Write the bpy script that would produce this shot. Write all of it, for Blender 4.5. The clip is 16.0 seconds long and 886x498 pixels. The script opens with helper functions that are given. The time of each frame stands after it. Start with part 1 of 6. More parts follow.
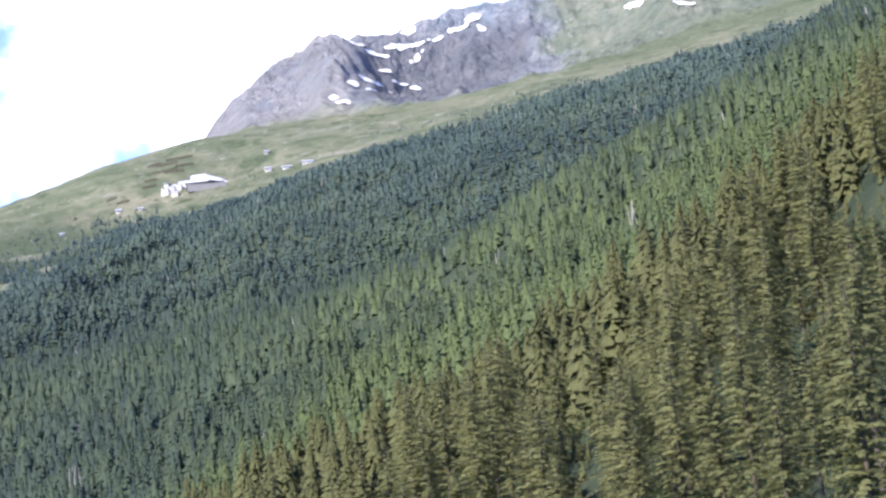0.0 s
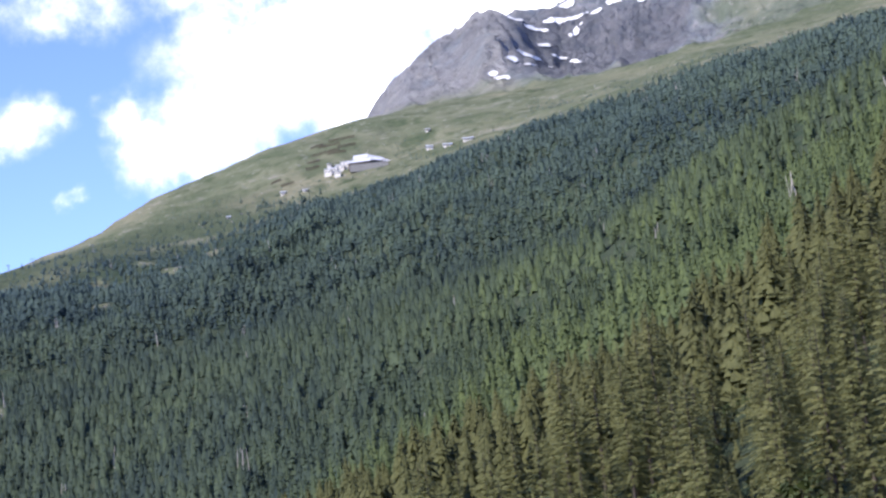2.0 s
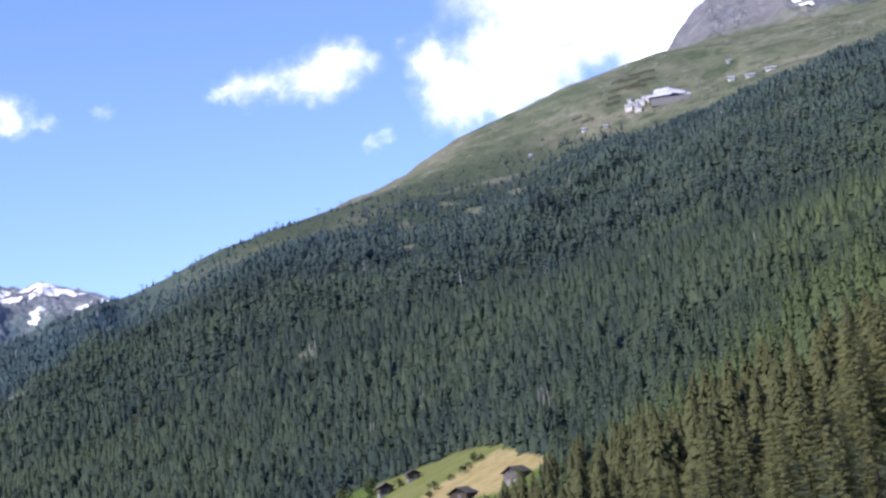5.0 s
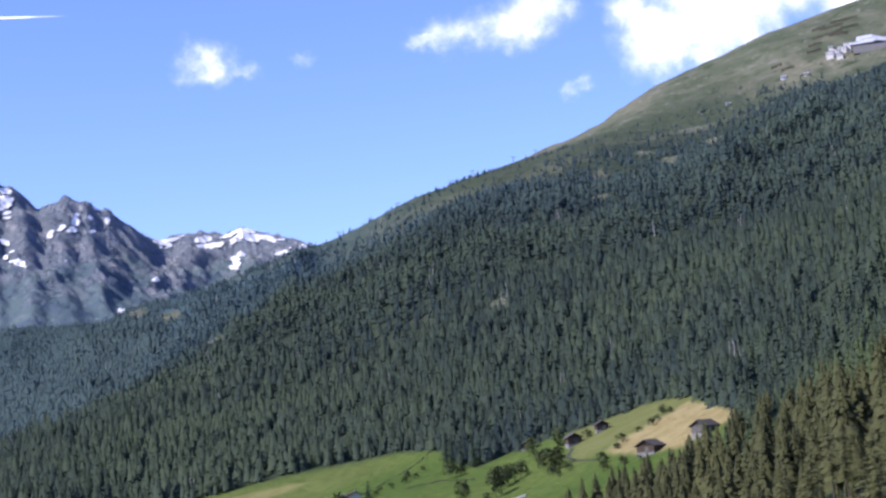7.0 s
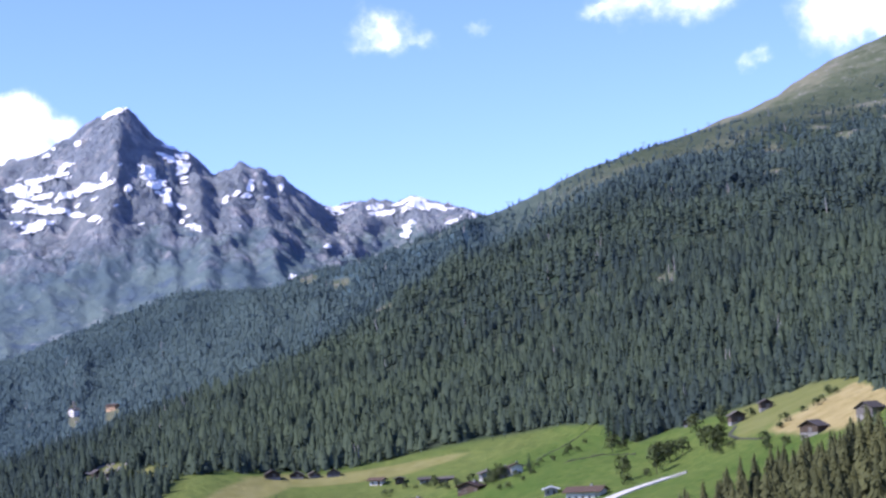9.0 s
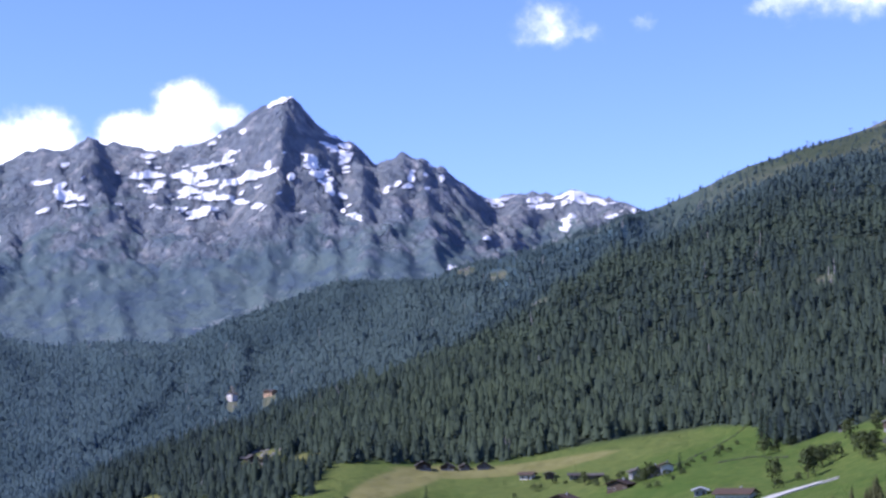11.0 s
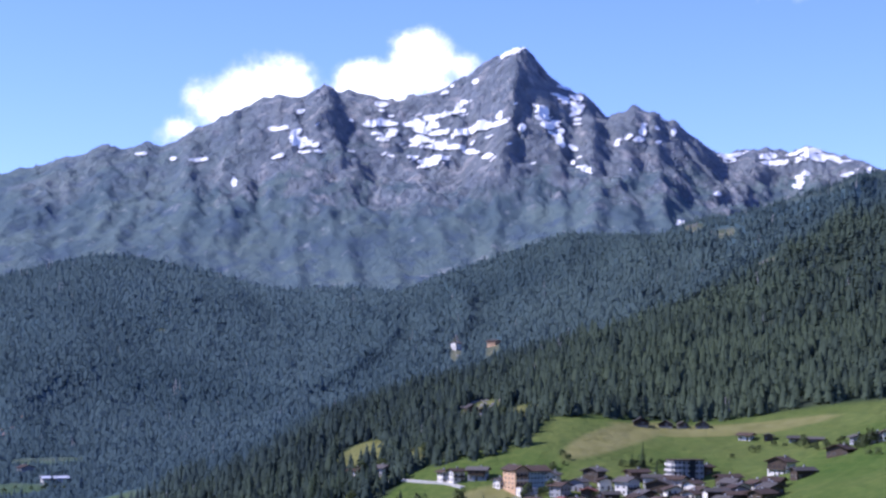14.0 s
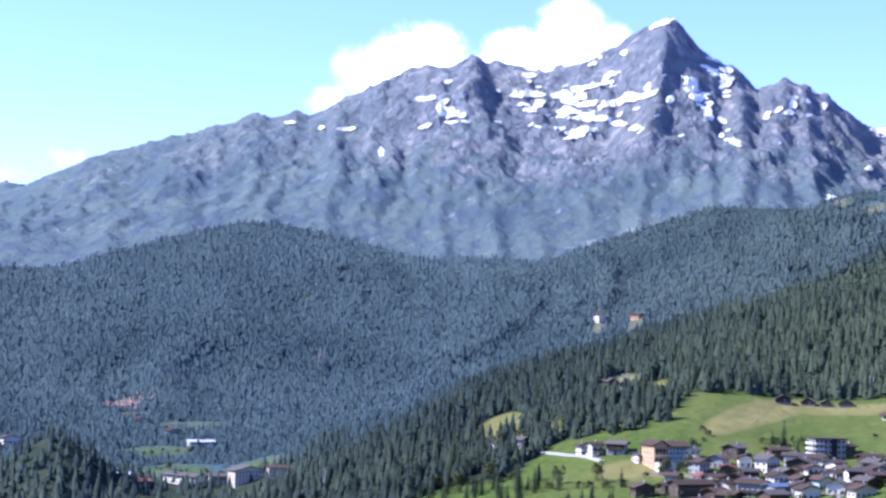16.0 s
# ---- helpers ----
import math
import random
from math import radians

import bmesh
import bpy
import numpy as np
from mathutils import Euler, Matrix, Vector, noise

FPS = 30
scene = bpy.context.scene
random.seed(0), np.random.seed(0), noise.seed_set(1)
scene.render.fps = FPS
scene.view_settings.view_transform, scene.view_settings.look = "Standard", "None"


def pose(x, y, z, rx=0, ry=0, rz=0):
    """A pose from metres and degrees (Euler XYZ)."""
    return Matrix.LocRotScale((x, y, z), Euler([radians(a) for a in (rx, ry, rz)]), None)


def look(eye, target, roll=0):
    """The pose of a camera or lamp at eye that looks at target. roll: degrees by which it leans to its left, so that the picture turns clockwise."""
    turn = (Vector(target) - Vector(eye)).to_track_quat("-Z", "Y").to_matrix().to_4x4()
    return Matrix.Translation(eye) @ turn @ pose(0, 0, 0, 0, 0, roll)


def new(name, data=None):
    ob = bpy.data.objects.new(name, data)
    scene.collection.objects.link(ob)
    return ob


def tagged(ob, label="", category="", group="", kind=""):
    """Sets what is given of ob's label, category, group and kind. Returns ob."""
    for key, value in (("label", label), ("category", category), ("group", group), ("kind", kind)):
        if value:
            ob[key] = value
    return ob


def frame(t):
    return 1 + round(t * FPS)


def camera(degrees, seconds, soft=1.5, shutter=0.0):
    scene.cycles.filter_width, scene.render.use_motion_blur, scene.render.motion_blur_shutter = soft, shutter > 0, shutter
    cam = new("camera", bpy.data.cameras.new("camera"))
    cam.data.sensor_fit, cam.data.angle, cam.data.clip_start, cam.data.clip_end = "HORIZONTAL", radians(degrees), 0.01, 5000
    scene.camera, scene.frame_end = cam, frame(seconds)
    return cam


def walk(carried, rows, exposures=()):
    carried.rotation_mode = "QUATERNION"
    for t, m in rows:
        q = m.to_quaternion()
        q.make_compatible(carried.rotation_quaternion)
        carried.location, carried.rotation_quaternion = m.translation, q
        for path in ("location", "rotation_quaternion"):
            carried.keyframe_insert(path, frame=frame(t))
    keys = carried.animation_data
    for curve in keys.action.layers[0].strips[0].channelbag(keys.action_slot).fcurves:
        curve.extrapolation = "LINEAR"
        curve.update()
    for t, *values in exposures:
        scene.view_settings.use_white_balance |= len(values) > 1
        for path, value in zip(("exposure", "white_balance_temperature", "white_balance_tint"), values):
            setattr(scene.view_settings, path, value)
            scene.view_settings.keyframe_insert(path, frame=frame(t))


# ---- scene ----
cam = camera(27.38, 16.0, soft=2.65)
# seconds, then degrees: turn to the left, tilt up, roll
ROWS = [
    (0.0, -0.000, 8.332, -5.634),
    (0.5, 1.143, 8.289, -5.703),
    (1.0, 2.473, 8.227, -5.877),
    (1.5, 3.795, 8.159, -6.024),
    (2.0, 5.310, 8.071, -6.235),
    (2.5, 6.791, 7.952, -6.403),
    (3.0, 8.452, 7.816, -6.505),
    (3.5, 10.073, 7.662, -6.546),
    (4.0, 11.847, 7.478, -6.490),
    (4.5, 13.519, 7.297, -6.424),
    (7.0, 21.552, 6.046, -5.094),
    (7.5, 22.922, 5.835, -4.740),
    (8.0, 24.358, 5.660, -4.381),
    (8.5, 25.656, 5.553, -3.996),
    (9.0, 27.023, 5.496, -3.515),
    (11.5, 33.384, 5.404, -1.279),
    (12.0, 34.688, 5.252, -0.842),
    (12.5, 35.847, 5.040, -0.484),
    (13.0, 37.072, 4.734, -0.183),
    (13.5, 38.178, 4.399, 0.154),
    (14.0, 39.367, 4.013, 0.427),
    (14.5, 40.453, 3.667, 0.709),
    (15.0, 41.627, 3.350, 0.969),
    (15.5, 42.747, 3.134, 1.213),
    (16.0, 43.964, 3.000, 1.500),
]
EYE = Vector((0.0, 0.0, 80.0))
RIDE = Vector((28.6, -3.35, 8.45))      # the way gone in the 16 seconds
walk(cam, [(t, Matrix.Translation(EYE + RIDE * (t / 16.0)) @ pose(0, 0, 0, 90 + tilt, 0, turn) @ pose(0, 0, 0, 0, 0, roll))
           for t, turn, tilt, roll in ROWS],
     exposures=[(0.0, 1.58, 6350, 14), (1.5, 1.18, 6300, 14), (3.5, 0.95, 6250, 16), (4.5, 0.92, 6200, 17), (7.0, 0.72, 6000, 19), (8.0, 0.78, 5950, 20), (9.0, 1.02, 5900, 21), (11.5, 0.57, 5650, 22), (12.5, 0.44, 5600, 22), (13.5, 0.51, 5580, 23), (14.5, 0.82, 5550, 24), (15.5, 1.18, 5580, 23), (16.0, 1.34, 5600, 22)])

# ---- light ----
SUN_BEARING, SUN_HEIGHT = 132.0, 42.0    # degrees to the left of north (+y), degrees up


def bearing(az):
    """The unit vector at az degrees to the left of +y."""
    a = radians(az)
    return Vector((-math.sin(a), math.cos(a), 0.0))


sun_dir = bearing(SUN_BEARING) * math.cos(radians(SUN_HEIGHT)) + Vector((0, 0, math.sin(radians(SUN_HEIGHT))))
sun_data = bpy.data.lights.new("sun", "SUN")
sun_data.energy, sun_data.angle, sun_data.color = 3.8, radians(0.5), (1.0, 0.95, 0.86)
sun = new("sun", sun_data)
sun.matrix_world = look(sun_dir * 3000, (0, 0, 0))

# clouds: bearing, height, half width, half height, all in degrees, and strength
CLOUD_BANK = [(8.6, 14.8, 4.6, 2.3, 1.15), (3.5, 16.6, 6.0, 3.0, 1.2), (12.2, 12.6, 2.0, 1.7, 1.0), (14.2, 11.9, 1.3, 1.2, .85), (11.0, 17.4, 3.6, 1.6, 1.1), (16.3, 16.4, 2.6, .9, .62),
              (14.9, 13.2, 1.0, .8, .6), (-3.0, 18.0, 6.0, 2.6, 1.1), (6.0, 12.6, 3.0, 1.6, 1.1)]
CLOUD_SMALL = [(19.4, 12.7, 2.2, .7, .6), (18.0, 13.1, 1.2, .9, .68), (21.3, 12.45, .9, .35, .5), (16.8, 10.72, .55, .36, .62), (25.4, 12.35, .5, .3, .36), (28.6, 12.45, 1.0, .8, .92), (29.3, 12.3, .7, .55, .8), (27.4, 12.05, .8, .3, .45)]
CLOUD_PEAK = [(44.8, 8.85, 1.6, 1.05, 1.1), (46.2, 8.4, 1.1, .9, .9), (41.4, 9.1, 1.5, .8, 1.0), (40.1, 9.8, 1.1, .95, 1.1), (39.2, 9.4, 1.2, .85, 1.0), (43.0, 8.6, 1.6, .7, 1.0), (47.6, 7.5, .8, .45, .6), (55.7, 5.25, .8, .4, .5), (57.7, 5.0, .8, .35, .45)]
TRAIL = [(35.0, 14.1, 1.8, .032, .8)]


def make_world():
    world = bpy.data.worlds.new("sky")
    scene.world = world
    world.use_nodes = True
    nt = world.node_tree
    nodes, links = nt.nodes, nt.links
    nodes.clear()
    out, bg = nodes.new("ShaderNodeOutputWorld"), nodes.new("ShaderNodeBackground")
    sky = nodes.new("ShaderNodeTexSky")
    sky.sky_type, sky.sun_disc = "NISHITA", False
    sky.sun_elevation, sky.sun_rotation = radians(SUN_HEIGHT), radians(-SUN_BEARING)
    sky.altitude, sky.air_density, sky.dust_density, sky.ozone_density = 1400, 1.0, 0.15, 4.0
    bg.inputs["Strength"].default_value = 0.145
    coord = nodes.new("ShaderNodeTexCoord")

    def vec(op, a, b):
        n = nodes.new("ShaderNodeVectorMath")
        n.operation = op
        for k, v in enumerate((a, b)):
            if isinstance(v, (tuple, Vector)):
                n.inputs[k].default_value = v
            elif v is not None:
                links.new(v, n.inputs[k])
        return n

    def calc(op, a, b=0.0, clamp=False):
        n = nodes.new("ShaderNodeMath")
        n.operation, n.use_clamp = op, clamp
        for k, v in enumerate((a, b)):
            if isinstance(v, (int, float)):
                n.inputs[k].default_value = v
            else:
                links.new(v, n.inputs[k])
        return n.outputs[0]

    way = coord.outputs["Generated"]
    noises = []
    for scale, detail, rough in ((16.0, 9.0, 0.62), (55.0, 6.0, 0.6)):
        nz = nodes.new("ShaderNodeTexNoise")
        nz.inputs["Scale"].default_value, nz.inputs["Detail"].default_value, nz.inputs["Roughness"].default_value = scale, detail, rough
        links.new(way, nz.inputs["Vector"])
        noises.append(nz.outputs["Fac"])
    warp = nodes.new("ShaderNodeTexNoise")
    warp.inputs["Scale"].default_value, warp.inputs["Detail"].default_value, warp.inputs["Roughness"].default_value = 42.0, 6.0, 0.62
    links.new(way, warp.inputs["Vector"])
    shift = vec("MULTIPLY", vec("SUBTRACT", warp.outputs["Color"], (0.5, 0.5, 0.5)).outputs[0], (0.030, 0.030, 0.030)).outputs[0]
    torn = vec("ADD", way, shift).outputs[0]
    total = None
    for az, el, hw, hh, strength in CLOUD_BANK + CLOUD_SMALL + CLOUD_PEAK + TRAIL:
        e = radians(el)
        side = bearing(az + 90)
        centre = bearing(az) * math.cos(e) + Vector((0, 0, math.sin(e)))
        up = Vector((0, 0, 1)) * math.cos(e) - bearing(az) * math.sin(e)
        off = vec("SUBTRACT", way if hh < 0.1 else torn, centre).outputs[0]
        u = calc("MULTIPLY", vec("DOT_PRODUCT", off, side).outputs["Value"], 1 / radians(hw))
        v = calc("MULTIPLY", vec("DOT_PRODUCT", off, up).outputs["Value"], 1 / radians(hh))
        d = calc("SQRT", calc("ADD", calc("MULTIPLY", u, u), calc("MULTIPLY", v, v)))
        puff = calc("MULTIPLY", calc("SUBTRACT", 1.45, d, clamp=True), strength / 1.0)
        total = puff if total is None else calc("MAXIMUM", total, puff)
    rag = calc("ADD", calc("MULTIPLY", calc("SUBTRACT", noises[0], 0.5), 2.6), calc("MULTIPLY", calc("SUBTRACT", noises[1], 0.5), 1.3))
    body = calc("ADD", total, calc("MULTIPLY", rag, calc("MULTIPLY", total, 1.1, clamp=True)))
    ramp = nodes.new("ShaderNodeMapRange")
    ramp.interpolation_type = "SMOOTHSTEP"
    ramp.inputs["From Min"].default_value, ramp.inputs["From Max"].default_value = 0.13, 1.32
    links.new(body, ramp.inputs["Value"])
    shade = nodes.new("ShaderNodeMapRange")          # thin rims are greyer, thick hearts white
    shade.inputs["From Min"].default_value, shade.inputs["From Max"].default_value = 0.3, 1.0
    shade.inputs["To Min"].default_value, shade.inputs["To Max"].default_value = 6.5, 9.6
    links.new(body, shade.inputs["Value"])
    cloud = nodes.new("ShaderNodeCombineColor")
    for k in range(3):
        links.new(shade.outputs[0], cloud.inputs[k])
    mix = nodes.new("ShaderNodeMix")
    mix.data_type = "RGBA"
    links.new(ramp.outputs[0], mix.inputs["Factor"])
    air = nodes.new("ShaderNodeMix")                 # clear, dry mountain air: a deeper blue
    air.data_type, air.blend_type = "RGBA", "MULTIPLY"
    air.inputs["Factor"].default_value = 1.0
    air.inputs["B"].default_value = (0.752, 0.742, 1.03, 1)
    links.new(sky.outputs[0], air.inputs["A"])
    links.new(air.outputs["Result"], mix.inputs["A"])
    links.new(cloud.outputs[0], mix.inputs["B"])
    links.new(mix.outputs["Result"], bg.inputs["Color"])
    links.new(bg.outputs[0], out.inputs["Surface"])


make_world()

# ---- materials ----


def material(name, rough=0.9):
    m = bpy.data.materials.new(name)
    m.use_nodes = True
    p = m.node_tree.nodes["Principled BSDF"]
    p.inputs["Roughness"].default_value = rough
    p.inputs["Specular IOR Level"].default_value = 0.2
    return m, m.node_tree.nodes, m.node_tree.links, p


def mixed(nodes, links, factor, a, b):
    """A colour mix; a and b are colours or sockets."""
    n = nodes.new("ShaderNodeMix")
    n.data_type = "RGBA"
    if isinstance(factor, (int, float)):
        n.inputs["Factor"].default_value = factor
    else:
        links.new(factor, n.inputs["Factor"])
    for key, v in (("A", a), ("B", b)):
        if isinstance(v, tuple):
            n.inputs[key].default_value = (*v, 1)
        else:
            links.new(v, n.inputs[key])
    return n.outputs["Result"]


def noise_fac(nodes, links, scale, detail=4.0, lo=0.35, hi=0.65, stretch=None, rough=0.6):
    """A noise in world metres, spread to 0..1 between lo and hi."""
    geo = nodes.new("ShaderNodeNewGeometry")
    vector = geo.outputs["Position"]
    if stretch:
        mp = nodes.new("ShaderNodeMapping")
        mp.inputs["Scale"].default_value = stretch
        links.new(vector, mp.inputs["Vector"])
        vector = mp.outputs[0]
    nz = nodes.new("ShaderNodeTexNoise")
    nz.inputs["Scale"].default_value, nz.inputs["Detail"].default_value, nz.inputs["Roughness"].default_value = scale, detail, rough
    links.new(vector, nz.inputs["Vector"])
    mr = nodes.new("ShaderNodeMapRange")
    mr.inputs["From Min"].default_value, mr.inputs["From Max"].default_value = lo, hi
    links.new(nz.outputs["Fac"], mr.inputs["Value"])
    return mr.outputs[0]


def attr(nodes, name):
    n = nodes.new("ShaderNodeAttribute")
    n.attribute_name = name
    return n.outputs["Fac"]


def relief(nodes, links, p, height, strength, distance):
    b = nodes.new("ShaderNodeBump")
    b.inputs["Strength"].default_value, b.inputs["Distance"].default_value = strength, distance
    links.new(height, b.inputs["Height"])
    links.new(b.outputs[0], p.inputs["Normal"])


def plain(name, colour, rough=0.85, scale=1.0, vary=0.25, metal=0.0, spread=0.0):
    """A painted, wooden or mineral surface with grain and stains of its own; spread varies it from thing to thing."""
    m, nodes, links, p = material(name, rough)
    dark = tuple(c * (1 - vary) for c in colour)
    light = tuple(min(1, c * (1 + vary * 0.6)) for c in colour)
    c = mixed(nodes, links, noise_fac(nodes, links, 0.35 * scale), dark, light)
    c = mixed(nodes, links, noise_fac(nodes, links, 3.0 * scale, 3.0, 0.3, 0.8), c, tuple(x * (1 - vary * 1.3) for x in colour))
    if spread:
        info = nodes.new("ShaderNodeObjectInfo")
        mr = nodes.new("ShaderNodeMapRange")
        mr.inputs["To Min"].default_value, mr.inputs["To Max"].default_value = 1 - spread, 1 + spread
        links.new(info.outputs["Random"], mr.inputs["Value"])
        hs = nodes.new("ShaderNodeHueSaturation")
        links.new(mr.outputs[0], hs.inputs["Value"])
        links.new(c, hs.inputs["Color"])
        c = hs.outputs[0]
    links.new(c, p.inputs["Base Color"])
    p.inputs["Metallic"].default_value = metal
    return m


def make_ground():
    m, nodes, links, p = material("ground", 0.95)
    p.inputs["Specular IOR Level"].default_value = 0.02          # loose soil and grass have no sheen
    floor = mixed(nodes, links, noise_fac(nodes, links, 0.05), (0.030, 0.046, 0.030), (0.058, 0.070, 0.046))
    # floor below the far trees takes the painted haze blue too
    floor = mixed(nodes, links, attr(nodes, "haze_tint"), floor, (0.066, 0.108, 0.124))
    # pasture: mown and unmown strips, dry patches
    grass = mixed(nodes, links, noise_fac(nodes, links, 0.012, 5.0), (0.090, 0.130, 0.030), (0.142, 0.172, 0.046))
    grass = mixed(nodes, links, noise_fac(nodes, links, 0.20, 4.0, 0.3, 0.8), grass, (0.050, 0.096, 0.022))
    hay = mixed(nodes, links, noise_fac(nodes, links, 0.10, 4.0), (0.275, 0.220, 0.092), (0.370, 0.302, 0.145))
    # alp: thin grass, heath, bare earth and stones
    alp = mixed(nodes, links, noise_fac(nodes, links, 0.008, 8.0, 0.36, 0.64), (0.078, 0.094, 0.056), (0.138, 0.142, 0.094))
    alp = mixed(nodes, links, noise_fac(nodes, links, 0.0045, 6.0, 0.50, 0.74), alp, (0.190, 0.178, 0.122))
    alp = mixed(nodes, links, noise_fac(nodes, links, 0.034, 8.0, 0.51, 0.69), alp, (0.050, 0.068, 0.036))
    alp = mixed(nodes, links, noise_fac(nodes, links, 0.075, 7.0, 0.60, 0.74), alp, (0.300, 0.285, 0.250))
    alp = mixed(nodes, links, noise_fac(nodes, links, 0.020, 8.0, 0.58, 0.76, (1, 1, 3.0)), alp, (0.225, 0.212, 0.180))
    heath = mixed(nodes, links, noise_fac(nodes, links, 0.06, 6.0), (0.044, 0.062, 0.036), (0.094, 0.108, 0.064))
    alp = mixed(nodes, links, attr(nodes, "heath"), alp, heath)
    # rock: grey gneiss, rusty and pale bands, scree, lichen green low down; blue of distance haze mixed in
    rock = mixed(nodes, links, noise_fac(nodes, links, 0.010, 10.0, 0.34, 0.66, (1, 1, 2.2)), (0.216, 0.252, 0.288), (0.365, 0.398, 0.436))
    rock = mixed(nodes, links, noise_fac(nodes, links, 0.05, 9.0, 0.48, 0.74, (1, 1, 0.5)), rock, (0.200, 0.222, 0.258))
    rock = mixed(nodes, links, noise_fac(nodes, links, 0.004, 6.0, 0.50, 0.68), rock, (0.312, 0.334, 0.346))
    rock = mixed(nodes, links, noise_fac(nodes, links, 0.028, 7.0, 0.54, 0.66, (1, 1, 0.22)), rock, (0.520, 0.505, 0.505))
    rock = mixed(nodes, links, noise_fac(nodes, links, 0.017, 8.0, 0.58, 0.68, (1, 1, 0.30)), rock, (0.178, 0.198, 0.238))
    # right-hand peak: warmer grey with less of the haze blue
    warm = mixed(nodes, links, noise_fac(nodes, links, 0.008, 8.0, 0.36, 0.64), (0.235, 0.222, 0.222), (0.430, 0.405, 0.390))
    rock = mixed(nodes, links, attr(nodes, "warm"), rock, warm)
    # turf of the far slopes: a blue cast paints in the distance haze
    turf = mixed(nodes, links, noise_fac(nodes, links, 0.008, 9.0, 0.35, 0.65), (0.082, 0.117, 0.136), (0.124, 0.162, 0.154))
    turf = mixed(nodes, links, noise_fac(nodes, links, 0.022, 8.0, 0.50, 0.66, (1, 1, 0.6)), turf, (0.080, 0.110, 0.146))      # alder scrub, with the same haze blue in its colour
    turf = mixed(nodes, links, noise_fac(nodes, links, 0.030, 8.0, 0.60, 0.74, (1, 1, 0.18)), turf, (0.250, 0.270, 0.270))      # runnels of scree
    c = mixed(nodes, links, attr(nodes, "meadow"), floor, grass)
    c = mixed(nodes, links, attr(nodes, "hay"), c, hay)
    c = mixed(nodes, links, attr(nodes, "alp"), c, alp)
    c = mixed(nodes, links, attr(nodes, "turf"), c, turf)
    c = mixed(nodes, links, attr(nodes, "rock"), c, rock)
    # basin below the right peak: its shade is put into the rock colour
    basin_shade = mixed(nodes, links, noise_fac(nodes, links, 0.02, 8.0, 0.35, 0.65), (0.125, 0.130, 0.150), (0.225, 0.222, 0.236))
    c = mixed(nodes, links, attr(nodes, "basin_shade"), c, basin_shade)
    links.new(c, p.inputs["Base Color"])
    h = noise_fac(nodes, links, 0.038, 12.0, 0.0, 1.0, None, 0.78)
    cliff = nodes.new("ShaderNodeTexVoronoi")        # broken faces and towers of the crags
    cliff.inputs["Scale"].default_value, cliff.inputs["Detail"].default_value, cliff.inputs["Roughness"].default_value = 0.046, 2.0, 0.55
    at = nodes.new("ShaderNodeNewGeometry")
    lean = nodes.new("ShaderNodeMapping")
    lean.inputs["Scale"].default_value, lean.inputs["Rotation"].default_value = (1.0, 1.0, 0.55), (radians(18), radians(24), 0)
    links.new(at.outputs["Position"], lean.inputs["Vector"])
    links.new(lean.outputs[0], cliff.inputs["Vector"])
    facets = nodes.new("ShaderNodeMath")
    facets.operation = "MULTIPLY_ADD"
    facets.inputs[1].default_value = -0.60
    links.new(cliff.outputs["Distance"], facets.inputs[0])
    links.new(h, facets.inputs[2])
    h = facets.outputs[0]
    bare = nodes.new("ShaderNodeMapRange")           # bare rock is far rougher than turf
    bare.inputs["To Min"].default_value, bare.inputs["To Max"].default_value = 0.08, 0.80
    crag = nodes.new("ShaderNodeMath")
    crag.operation = "MULTIPLY_ADD"
    crag.inputs[1].default_value, crag.use_clamp = 0.04, True
    links.new(attr(nodes, "turf"), crag.inputs[0])
    links.new(attr(nodes, "rock"), crag.inputs[2])
    links.new(crag.outputs[0], bare.inputs["Value"])
    rough = nodes.new("ShaderNodeMath")
    rough.operation = "MULTIPLY"
    links.new(h, rough.inputs[0])
    links.new(bare.outputs[0], rough.inputs[1])
    relief(nodes, links, p, rough.outputs[0], 1.0, 34.0)
    return m


def lucent(nodes, links, p, colour, share):
    """Lets a share of the light through, as thin foliage does."""
    tr, mx = nodes.new("ShaderNodeBsdfTranslucent"), nodes.new("ShaderNodeMixShader")
    links.new(colour, tr.inputs["Color"])
    mx.inputs["Fac"].default_value = share
    links.new(p.outputs[0], mx.inputs[1])
    links.new(tr.outputs[0], mx.inputs[2])
    out = next(n for n in nodes if n.type == "OUTPUT_MATERIAL")
    links.new(mx.outputs[0], out.inputs["Surface"])


def make_needles(name, dark, light, gold):
    m, nodes, links, p = material(name, 0.8)
    p.inputs["Specular IOR Level"].default_value = 0.1
    c = mixed(nodes, links, attr(nodes, "tint"), dark, light)
    c = mixed(nodes, links, attr(nodes, "larch"), c, gold)
    # far trees: distance haze put into the needle colour as blue
    haze_tint = mixed(nodes, links, attr(nodes, "tint"), (0.096, 0.154, 0.182), (0.152, 0.226, 0.252))
    c = mixed(nodes, links, attr(nodes, "haze_tint"), c, haze_tint)
    c = mixed(nodes, links, noise_fac(nodes, links, 0.9, 3.0, 0.35, 1.05), c, tuple(x * 0.7 for x in dark))
    links.new(c, p.inputs["Base Color"])
    lucent(nodes, links, p, c, 0.5)
    return m


